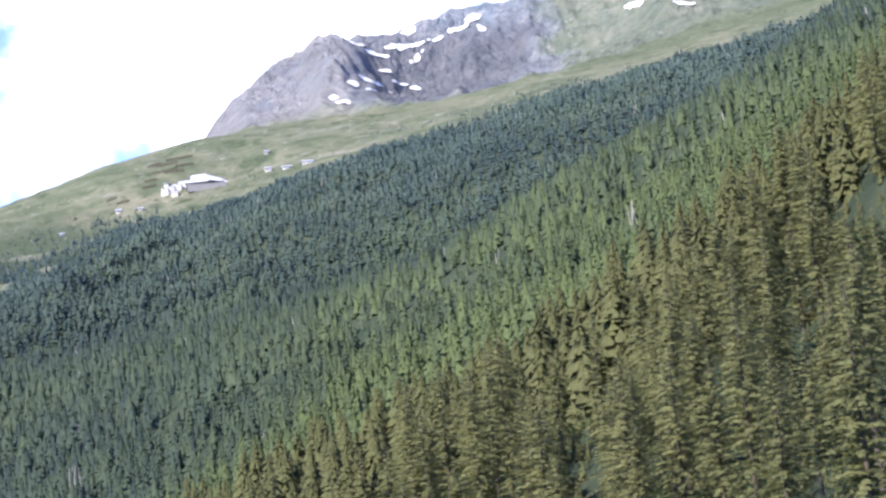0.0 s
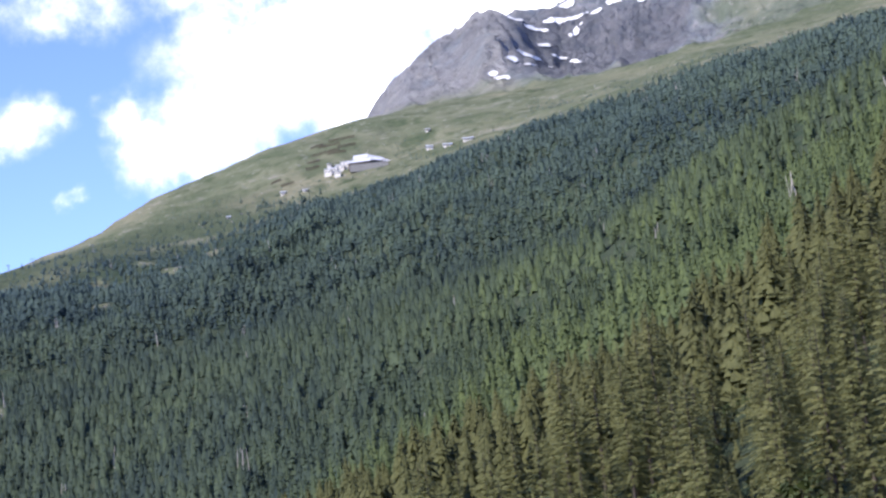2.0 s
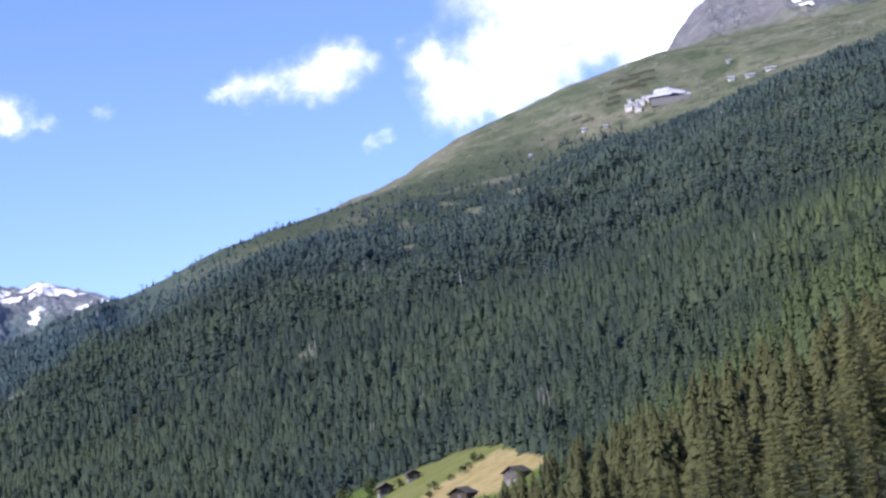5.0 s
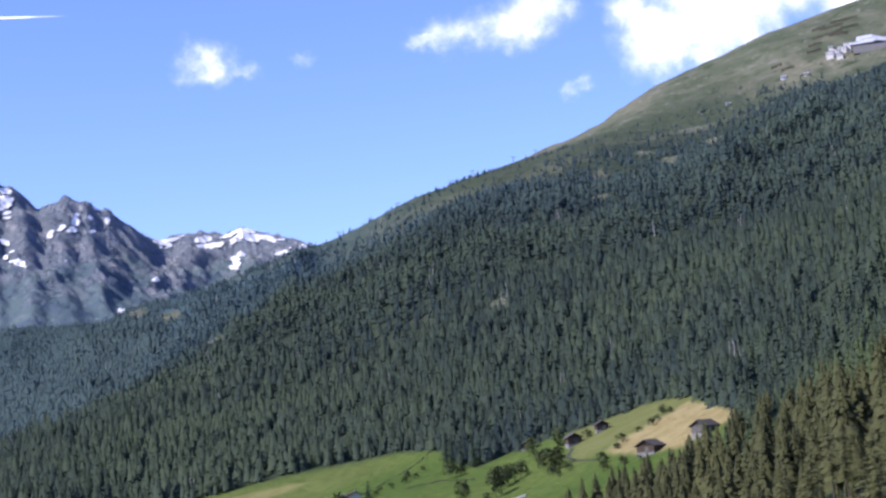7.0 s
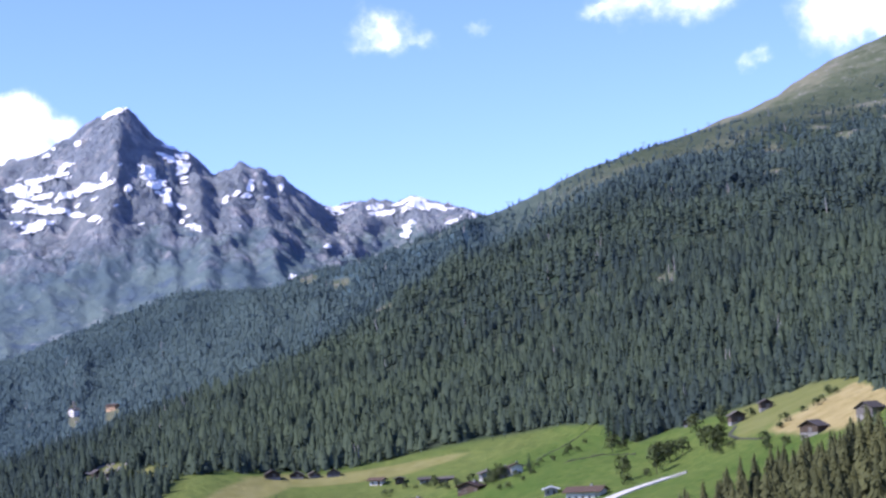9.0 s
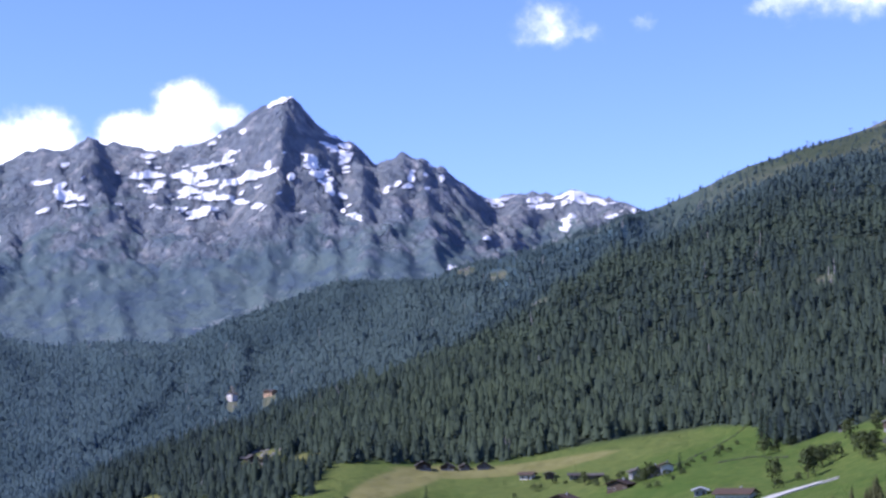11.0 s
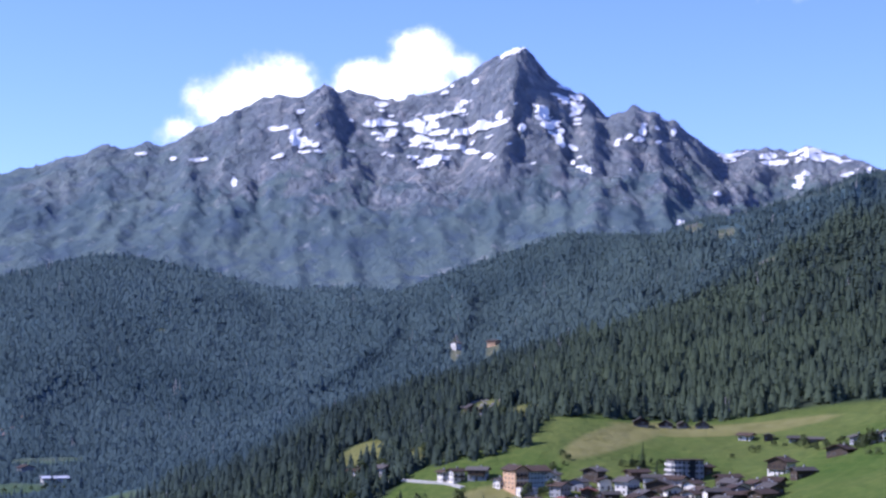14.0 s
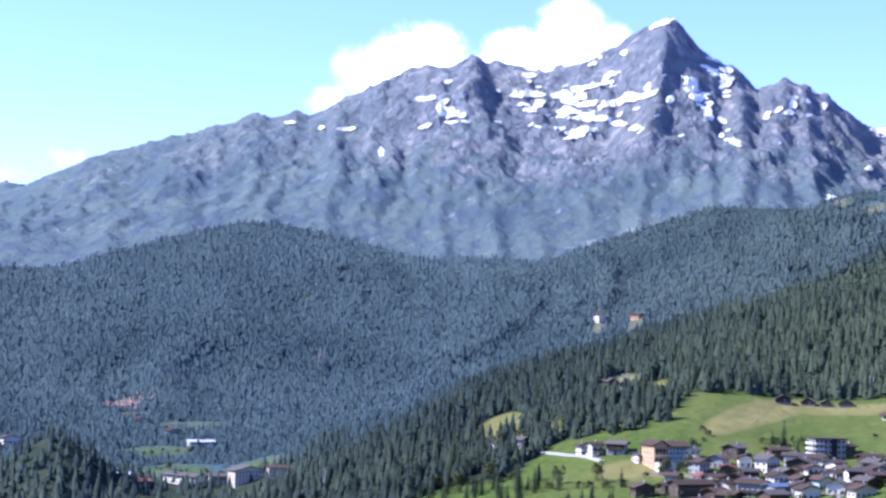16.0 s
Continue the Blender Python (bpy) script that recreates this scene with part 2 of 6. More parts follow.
def make_near_needles(name, dark, light):
    m, nodes, links, p = material(name, 0.75)
    info = nodes.new("ShaderNodeObjectInfo")
    c = mixed(nodes, links, info.outputs["Random"], dark, light)
    geo = nodes.new("ShaderNodeNewGeometry")
    c = mixed(nodes, links, geo.outputs["Random Per Island"], c, tuple(x * 0.85 for x in dark))
    c = mixed(nodes, links, noise_fac(nodes, links, 1.4, 3.0, 0.4, 0.8), c, tuple(x * 1.15 for x in light))
    links.new(c, p.inputs["Base Color"])
    lucent(nodes, links, p, c, 0.5)
    return m


def make_snow():
    m, nodes, links, p = material("snow", 0.6)
    c = mixed(nodes, links, noise_fac(nodes, links, 0.05, 5.0), (0.80, 0.78, 0.75), (0.91, 0.89, 0.86))
    c = mixed(nodes, links, noise_fac(nodes, links, 0.15, 4.0, 0.55, 0.8), c, (0.55, 0.54, 0.52))
    links.new(c, p.inputs["Base Color"])
    return m


GROUND, SNOW = make_ground(), make_snow()
# the dark tone carries some of the blue of shade and haze
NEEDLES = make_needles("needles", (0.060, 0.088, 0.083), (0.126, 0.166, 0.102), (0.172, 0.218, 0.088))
NEAR_NEEDLES = make_near_needles("near_needles", (0.150, 0.160, 0.066), (0.215, 0.215, 0.092))
OLIVE_NEEDLES = make_needles("olive_needles", (0.084, 0.096, 0.052), (0.146, 0.152, 0.074), (0.178, 0.184, 0.080))
BARK = plain("bark", (0.105, 0.085, 0.070), 0.95, 4.0, 0.4)

# ---- terrain ----


def lattice(ix, iy, seed):
    h = (ix.astype(np.int64) * 374761393 + iy.astype(np.int64) * 668265263 + seed * 974634777) & 0xFFFFFFFF
    h = ((h ^ (h >> 13)) * 1274126177) & 0xFFFFFFFF
    return ((h ^ (h >> 16)) & 0xFFFF) / 65535.0


def value_noise(x, y, seed=0):
    """Smooth noise, 0..1, one bump a unit."""
    ix, iy = np.floor(x), np.floor(y)
    fx, fy = x - ix, y - iy
    u, v = fx * fx * fx * (fx * (fx * 6 - 15) + 10), fy * fy * fy * (fy * (fy * 6 - 15) + 10)
    a, b = lattice(ix, iy, seed), lattice(ix + 1, iy, seed)
    c, d = lattice(ix, iy + 1, seed), lattice(ix + 1, iy + 1, seed)
    return (a + (b - a) * u) * (1 - v) + (c + (d - c) * u) * v


def fractal(x, y, octaves, seed=0, gain=0.5):
    total, amp, norm = 0.0, 1.0, 0.0
    for k in range(octaves):
        total = total + amp * (value_noise(x * 2 ** k + 17.3 * k, y * 2 ** k - 9.1 * k, seed + k) * 2 - 1)
        norm += amp
        amp *= gain
    return total / norm


def ridged(x, y, octaves, seed=0, gain=0.55):
    total, amp, norm = 0.0, 1.0, 0.0
    for k in range(octaves):
        n = 1 - np.abs(value_noise(x * 2 ** k + 31.7 * k, y * 2 ** k + 5.9 * k, seed + k) * 2 - 1)
        total = total + amp * n * n
        norm += amp
        amp *= gain
    return total / norm


# Lines of the relief from near to far, fitted to the camera's view, each a chain of (bearing, distance, height above
# the datum);
# the first value says over how many degrees a line is smoothed.
UNDERFOOT = (4, [(-16, 60, 54), (60, 60, 40)])
NEAR_FOOT = (3, [(-16, 310, 100), (-8, 310, 82), (0, 310, 68), (8, 320, 54), (14, 330, 42), (20, 340, 32), (26, 340, 24), (32, 340, 10), (44, 340, -20), (60, 340, -40)])
NEAR_BROW = (2, [(-16, 410, 164), (-12, 415, 138), (-8, 420, 114), (0, 420, 92), (4, 420, 82), (8, 430, 74), (12.8, 440, 60), (15.5, 440, 54), (18, 450, 45), (26, 480, 31), (32, 500, 17), (38, 500, 3), (44, 500, -12), (60, 500, -37)])
SLOPE_LOW = (3, [(-16, 620, 200), (-8, 620, 165), (0, 620, 128), (8, 620, 92), (14, 640, 62), (20, 680, 46), (26, 700, 30), (32, 720, 16), (38, 750, 4), (44, 760, -10), (50, 760, -30), (60, 760, -40)])
PASTURE = (2, [(-16, 900, 290), (-8, 900, 235), (0, 900, 182), (8, 890, 130), (14, 874, 95), (18, 900, 76), (20, 920, 66), (23, 900, 56), (28.7, 900, 25), (33.3, 900, 19), (38, 920, 18), (44, 960, 5), (50, 950, -30), (60, 950, -35)])
FOREST_EDGE = (1.5, [(-16, 1100, 370), (-8, 1100, 300), (0, 1100, 228), (8, 1100, 178), (14, 1090, 140), (20, 1080, 96), (23, 1080, 73), (28, 1080, 61), (31, 1080, 59), (34.7, 1050, 60), (38, 1050, 50), (41, 1080, 40), (44.4, 1130, 31), (46.2, 1110, 10), (48.8, 1090, -18), (50, 1080, -30), (54, 1100, -34), (60, 1100, -34)])
SPUR = (2, [(-16, 1400, 470), (-8, 1400, 350), (-2, 1380, 276), (4, 1390, 258), (8, 1400, 244), (14, 1400, 220), (20, 1400, 200), (24, 1450, 170), (28, 1500, 158), (34, 1500, 119), (37.5, 1400, 92), (39.2, 1350, 82), (41.7, 1250, 64), (44.4, 1240, 28), (47, 1300, -2), (50, 1400, -22), (54, 1450, -22), (60, 1450, -20)])
HOLLOW = (2, [(-16, 1800, 560), (-8, 1800, 465), (0, 1800, 405), (8, 1800, 360), (14, 1800, 315), (20, 1850, 310), (24, 1900, 267), (25.3, 1850, 245), (27.8, 1750, 205), (29.6, 1660, 171), (32, 1740, 123), (36, 1740, 100), (38, 1720, 97), (44, 1700, 45), (50, 1720, 10), (54, 1730, 11), (60, 1730, 19)])
FLANK = (2, [(-16, 2150, 640), (-8, 2150, 580), (0, 2150, 512), (8, 2150, 448), (14, 2180, 386), (20, 2180, 385), (24, 2120, 300), (28, 2060, 238), (32, 2060, 205), (38, 2100, 160), (44, 2100, 115), (50, 2100, 112), (54, 2100, 90), (60, 2100, 62)])
TREELINE = (0.8, [(-16, 2400, 680), (-9, 2450, 668), (-4.5, 2500, 654), (1.2, 2500, 599), (4.5, 2500, 569), (6.5, 2490, 543), (9.7, 2500, 514), (11.2, 2520, 505), (14, 2500, 482), (16.5, 2500, 474), (20, 2500, 446), (22.9, 2500, 406), (25, 2450, 365), (27, 2400, 337), (29.3, 2350, 302), (31.3, 2300, 284), (32.2, 2290, 264), (33, 2400, 276), (35.2, 2480, 281), (37, 2500, 250), (38.3, 2500, 234), (40.4, 2500, 203), (44.3, 2500, 200), (45.8, 2500, 214), (48.3, 2500, 234), (50, 2500, 237), (52.2, 2500, 217)])
TREELINE[1].extend([(54, 2500, 195), (55.7, 2500, 175), (60, 2500, 163)])
ALP = (1, [(-16, 3000, 850), (-8, 3000, 812), (0, 3000, 766), (4, 3000, 750), (7.2, 3000, 742), (8, 3000, 735), (10.8, 3000, 697), (12.2, 3000, 665), (14, 2960, 625), (16, 2820, 555), (18, 2740, 510), (20, 2660, 455), (24, 2650, 350), (32, 2650, 245), (38, 2800, 190), (44, 2800, 170), (50, 2800, 185), (60, 2800, 120)])
CLIFF_FOOT = (1.5, [(-16, 3300, 985), (-10, 3300, 938), (-7.3, 3300, 907), (-3.75, 3300, 873), (-0.8, 3300, 844), (2.5, 3380, 850), (4.7, 3450, 862), (6.5, 3500, 860), (8, 3450, 790), (10, 3400, 720), (14, 3400, 600), (20, 3300, 440), (26, 3300, 340), (32, 3300, 285), (38, 3400, 235), (44, 3400, 215), (50, 3400, 215), (60, 3400, 150)])
UPPER_FACE = (1, [(-16, 3650, 1070), (-8, 3800, 1080), (-3, 3950, 1040), (0.5, 3900, 1000), (1.6, 3850, 1010), (2.6, 3700, 1040), (3.6, 3720, 1040), (4.4, 3760, 1000), (5.5, 3700, 950), (6.6, 3620, 895), (8, 3700, 780), (10, 3900, 680), (14, 3900, 560), (20, 3900, 450), (25, 4000, 430), (28, 4200, 470), (31, 4100, 495), (34, 4050, 560), (37, 4080, 580), (40, 4050, 540), (44, 4050, 520), (50, 4050, 440), (60, 4050, 300)])
CREST = (0, [(-16, 4000, 1150), (-9.4, 4200, 1322), (-4.75, 4300, 1308), (-1, 4250, 1276), (1, 4200, 1222), (2.1, 4150, 1205), (3.4, 4100, 1172), (5, 4000, 1086), (6.5, 3850, 978), (7.3, 3760, 905), (9, 4000, 760), (14, 4300, 580), (20, 4500, 480), (24, 4700, 560), (25.8, 4750, 627), (26.6, 4750, 652), (27.63, 4750, 688), (28.3, 4750, 670), (29.74, 4730, 671), (30.5, 4600, 655)])
CREST[1].extend([(30.9, 4500, 655), (31.6, 4500, 704), (31.85, 4490, 722), (32.1, 4490, 713), (32.45, 4480, 741), (32.7, 4480, 728), (33.1, 4470, 752), (33.35, 4470, 735), (33.6, 4470, 744), (33.95, 4470, 727), (34.3, 4460, 754), (34.7, 4450, 778), (35.4, 4440, 808), (36.0, 4430, 850), (36.5, 4420, 895), (36.8, 4420, 899), (37.3, 4420, 882), (38, 4430, 855), (39, 4450, 816), (40, 4470, 785), (40.6, 4480, 776), (41.3, 4490, 790), (42.5, 4500, 792), (42.9, 4500, 806), (43.6, 4500, 778), (44.8, 4500, 775), (47, 4500, 690), (48.1, 4500, 651), (50, 4500, 643)])
CREST[1].extend([(52, 4500, 588), (54.5, 4500, 530), (56.5, 4500, 453), (57.5, 4500, 412), (60, 4500, 330)])
BEYOND = (1, [(-16, 4700, 1000), (0, 4800, 1050), (6, 4500, 800), (14, 4800, 520), (20, 4920, 420), (26, 4960, 450), (30, 4960, 450), (36, 4930, 500), (44, 4930, 500), (50, 4930, 430), (54, 4930, 420), (56.6, 4920, 470), (57.2, 4920, 498), (58, 4920, 470), (60, 4920, 440)])
LINES = [UNDERFOOT, NEAR_FOOT, NEAR_BROW, SLOPE_LOW, PASTURE, FOREST_EDGE, SPUR, HOLLOW, FLANK, TREELINE, ALP, CLIFF_FOOT, UPPER_FACE, CREST, BEYOND]

GAP = 0.1
AZ_VIEW = np.arange(-16.0, 60.01, GAP)
AZ_REST = np.arange(63.0, 342.1, 4.0)
AZ = np.concatenate([AZ_VIEW, AZ_REST, [344.0]])
RINGS = np.concatenate([np.linspace(0.0, 300, 18), np.linspace(310, 840, 50)[:-1], np.linspace(840, 1120, 66)[:-1], np.linspace(1120, 2600, 100)[:-1], np.linspace(2600, 4560, 185)[:-1], np.linspace(4560, 5000, 14)])


def line_at(line, az):
    """Distance and height of a line of the relief at the bearings az; away from the view it closes round at the back of the valley."""
    soft, chain = line
    a = [p[0] for p in chain]
    r, z = [p[1] for p in chain], [p[2] for p in chain]
    back = (chain[0][1] + chain[-1][1]) / 2
    lift = 20 + max(0.0, back - 500) * 0.2
    a2, r2, z2 = a + [120, 200, 280, 344], r + [back] * 3 + [r[0]], z + [lift * 0.7, lift, lift] + [z[0]]
    fine = np.arange(-16, 344.01, 0.125)
    rr, zz = np.interp(fine, a2, r2), np.interp(fine, a2, z2)
    if soft:
        n = int(soft / 0.125)
        k = np.hanning(2 * n + 3)[1:-1]
        k /= k.sum()
        rr, zz = (np.convolve(np.pad(v, len(k) // 2, mode="edge"), k, mode="valid") for v in (rr, zz))
    return np.interp(az, fine, rr), np.interp(az, fine, zz)


def smooth_profile(xs, ys, x):
    """A monotone cubic through (xs, ys), evaluated at x."""
    h, d = np.diff(xs), np.diff(ys) / np.diff(xs)
    m = np.zeros_like(ys)
    m[0], m[-1] = d[0], d[-1]
    same = d[:-1] * d[1:] > 0
    w1, w2 = 2 * h[1:] + h[:-1], h[1:] + 2 * h[:-1]
    with np.errstate(divide="ignore", invalid="ignore"):
        m[1:-1] = np.where(same, (w1 + w2) / (w1 / d[:-1] + w2 / d[1:]), 0.0)
    k = np.clip(np.searchsorted(xs, x) - 1, 0, len(xs) - 2)
    t = (x - xs[k]) / h[k]
    t2, t3 = t * t, t * t * t
    return (2 * t3 - 3 * t2 + 1) * ys[k] + (t3 - 2 * t2 + t) * h[k] * m[k] + (-2 * t3 + 3 * t2) * ys[k + 1] + (t3 - t2) * h[k] * m[k + 1]


def step(a, b, x):
    t = np.clip((x - a) / (b - a), 0, 1)
    return t * t * (3 - 2 * t)


# rock ribs that run down the far mountain: bearing and distance of head and foot, width in degrees, height in metres
RIBS = [(36.9, 4380, 37.6, 3950, .55, 62), (37.6, 3950, 37.2, 3420, .5, 40), (36.2, 4300, 36.3, 3800, .5, 42), (35.6, 4250, 35.2, 3650, .42, 40), (34.5, 4300, 34.0, 3500, .5, 55), (33.4, 4300, 32.7, 3500, .5, 58), (32.3, 4300, 31.6, 3600, .4, 46),
        (38.7, 4250, 39.3, 3800, .5, 26), (39.9, 4330, 40.4, 3900, .45, 22), (42.6, 4400, 42.2, 3850, .6, 44), (42.2, 3850, 41.6, 3300, .5, 42), (44.9, 4400, 45.9, 3750, .8, 58), (43.7, 3900, 43.9, 3200, .5, 30), (40.6, 3700, 40.2, 3150, .5, 34), (38.6, 3650, 38.3, 3150, .45, 30),
        (46.9, 4300, 47.6, 3400, .7, 38), (49.2, 4300, 49.6, 3400, .8, 34), (51.8, 4300, 52.0, 3400, .9, 36), (54.2, 4300, 54.0, 3300, .8, 30), (36.1, 3600, 35.7, 3150, .45, 34), (33.9, 3500, 33.3, 3150, .4, 26), (45.4, 3600, 45.2, 3100, .5, 30),
        (29.6, 4500, 30.0, 3800, .5, 34), (27.6, 4600, 28.2, 4000, .6, 30), (26.2, 4600, 26.6, 4000, .5, 28)]


def ribs(az, r, wander):
    """Height that the ribs add: steep on their shaded side, gentler towards the sun."""
    z = np.zeros_like(wander)
    for a0, r0, a1, r1, w, tall in RIBS:
        f = (r0 - r) / (r0 - r1)
        off = az + wander * 0.35 - (a0 + (a1 - a0) * f)
        shape = np.where(off > 0, 1 - off / (1.35 * w), 1 + off / (0.75 * w))
        z = np.maximum(z, np.clip(shape, 0, 1) * tall * step(-0.12, 0.25, f) * (1 - step(0.65, 1.2, f)))
    return z


def relief_grid():
    chains = [line_at(line, AZ) for line in LINES]
    z = np.zeros((len(AZ), len(RINGS)))
    for i in range(len(AZ)):
        xs = np.array([0.0] + [c[0][i] for c in chains] + [5200.0])
        ys = np.array([chains[0][1][i] - 4] + [c[1][i] for c in chains] + [chains[-1][1][i] - 40])
        z[i] = smooth_profile(xs, ys, RINGS)
    a, r = np.radians(AZ)[:, None], RINGS[None, :]
    x, y = -np.sin(a) * r, np.cos(a) * r
    foot = chains[11][0][:, None]
    crest = chains[13][0][:, None]
    high = step(foot - 250, foot + 250, r)                     # share of bare mountain
    near_crest = np.exp(-((r - crest) / np.interp(AZ, [9, 20], [75.0, 130.0])[:, None]) ** 2)
    along = np.radians(AZ)[:, None] * 4200.0
    spurs = ridged(along / 420.0 + fractal(x / 700, y / 700, 2, 5) * 0.5, r / 1500.0, 2, 40) - 0.45
    crags = ridged(x / 140.0, y / 140.0, 5, 11, 0.64) - 0.4
    z += high * (1 - 0.92 * near_crest) * np.maximum((0.17 + 0.83 * step(3650, 4100, r)) * np.interp(AZ, [45, 49], [1.0, 0.55])[:, None], np.interp(AZ, [18, 22], [0.75, 0.0])[:, None]) * (spurs * 56.0 + crags * 44.0 + (ridged(along / 95.0 + crags * 0.7, r / 700.0, 4, 59) - 0.45) * 44.0)
    z += high * near_crest * (ridged(along / 100.0, r / 400.0, 5, 77, 0.66) - 0.45) * 34.0
    z += high * (1 - near_crest) * step(22, 25, AZ)[:, None] * (ribs(AZ[:, None], r, fractal(x / 160.0, y / 160.0, 4, 131)) * 0.27 - 3.0)
    z += high * (1 - 0.8 * near_crest) * (ridged(x / 52.0, y / 52.0, 3, 141, 0.6) - 0.4) * (4.0 + 11.0 * step(3700, 4000, r))
    low = (1 - high) * step(350, 1000, r)
    folds = fractal(r / 170.0 + fractal(x / 400, y / 400, 2, 151) * 0.8, along / 1500.0, 2, 152)                  # rolls of the wooded slope
    z += folds * 10.0 * step(560, 800, r) * (1 - step(2050, 2350, r)) * np.interp(AZ, [6, 12, 20, 60], [1.0, 0.0, 0.0, 0.0])[:, None]
    z += folds * 9.0 * step(1150, 1300, r) * (1 - step(2000, 2250, r)) * np.interp(AZ, [6, 12, 28, 34], [0.0, 1.0, 1.0, 0.0])[:, None]
    rim = chains[9][0][:, None]
    calm = 1 - 0.85 * np.exp(-((r - rim) / 130.0) ** 2)              # the skyline keeps its line
    z += low * (fractal(x / 260.0, y / 260.0, 4, 3) * 9.0 + calm * ((ridged(along / 330.0 + fractal(x / 500, y / 500, 2, 6), r / 900.0, 3, 21) - 0.4) * np.interp(AZ, [28, 36], [36.0, 52.0])[:, None] * step(1250, 1700, r) * (1 - step(2450, 2650, r)) * (1 - step(46.5, 49.0, AZ)[:, None] * (1 - step(1700, 1950, r)))))
    z += step(2450, 2750, r) * (1 - high) * fractal(x / 60.0, y / 60.0, 3, 8) * 5.0
    a_deg = AZ[:, None]
    z += 44.0 * np.exp(-((a_deg - 55.2) / 1.7) ** 2 - ((r - 1330) / 70.0) ** 2)          # wooded knoll in the valley
    z[:, 0] = z[:, 0].mean()                       # all bearings meet in one point
    return x, y, z


GX, GY, GZ = relief_grid()


def height(az, r):
    """The ground's height at a bearing and distance inside the view."""
    az, r = np.asarray(az, float), np.asarray(r, float)
    i = np.clip(((az + 16.0) / GAP).astype(int), 0, len(AZ_VIEW) - 2)
    j = np.clip(np.searchsorted(RINGS, r) - 1, 0, len(RINGS) - 2)
    u, v = np.clip((az - AZ[i]) / GAP, 0, 1), np.clip((r - RINGS[j]) / (RINGS[j + 1] - RINGS[j]), 0, 1)
    return (GZ[i, j] * (1 - u) + GZ[i + 1, j] * u) * (1 - v) + (GZ[i, j + 1] * (1 - u) + GZ[i + 1, j + 1] * u) * v


def spot(az, r, lift=0.0):
    """The point of the ground at a bearing and distance."""
    return bearing(az) * r + Vector((0, 0, float(height(az, r)) + lift))


# ---- ground cover ----
MEADOW_LOW = [(-16, 150), (10.6, 150), (11.7, 739), (12.2, 660), (14, 600), (19, 520), (21, 300), (40, 300), (46, 300), (60, 300)]
MEADOW_TOP = [(-16, 152), (10.6, 152), (11.7, 741), (12.3, 768), (13.5, 858), (15, 895), (17, 915), (18.2, 940), (19.6, 955), (20.4, 940), (21.6, 1040), (23, 1090), (28, 1095), (32, 1090), (35, 1070), (35.6, 1010), (38, 1000), (39.4, 1000), (40.1, 968), (40.6, 950), (41.3, 953), (42.4, 960), (45, 930), (47, 900), (50, 860), (60, 860)]
TREE_TOP = [(-16, 2400), (-4, 2490), (0, 2490), (4, 2490), (6.4, 2470), (8.5, 2470), (9.8, 2500), (11.6, 2463), (13.7, 2480), (15.4, 2450), (17.7, 2310), (20.2, 2120), (22.5, 2140), (25, 2300), (28, 2330), (30.5, 2350), (32, 2700), (60, 2760)]
LAST_TREES = [(-16, 2430), (6.4, 2500), (8.8, 2560), (10.1, 2654), (13.1, 2640), (15.8, 2590), (18.2, 2520), (20, 2500), (24, 2500), (28, 2420), (30.5, 2370), (32, 2710), (60, 2770)]


def chain_at(chain, az):
    return np.interp(az, [p[0] for p in chain], [p[1] for p in chain])


# glades in the forest: bearing, distance, half width in degrees, half depth in metres
GLADES = [(16.1, 2200, .35, 60), (16.3, 1890, .25, 25), (17.3, 2165, .35, 30), (16.06, 1790, .3, 30), (13.73, 2235, .45, 28), (12.4, 2310, .4, 24), (12.8, 2472, .5, 22), (14.6, 2330, .3, 22), (18.9, 2200, .3, 25), (19.5, 1345, .3, 18), (-2.0, 1360, .3, 6),
          (31.0, 2210, .3, 28), (31.8, 2265, .3, 26), (30.0, 2150, .3, 25), (28.6, 1720, .25, 20), (40.0, 2230, .3, 11), (38.41, 1893, .2, 62), (38.42, 1965, .14, 26), (37.22, 1905, .24, 48), (47.8, 2190, .26, 9),
          (52.2, 1575, 1.1, 34), (53.0, 1755, .45, 18), (51.0, 1690, 1.3, 20), (51.4, 1470, 1.2, 40), (49.0, 1450, 1.2, 40), (37.2, 1132, .62, 56), (35.9, 1098, .7, 32), (40.7, 1018, .62, 11), (40.95, 1074, .72, 32), (39.2, 1035, .4, 22), (53.5, 1822, .55, 26)]


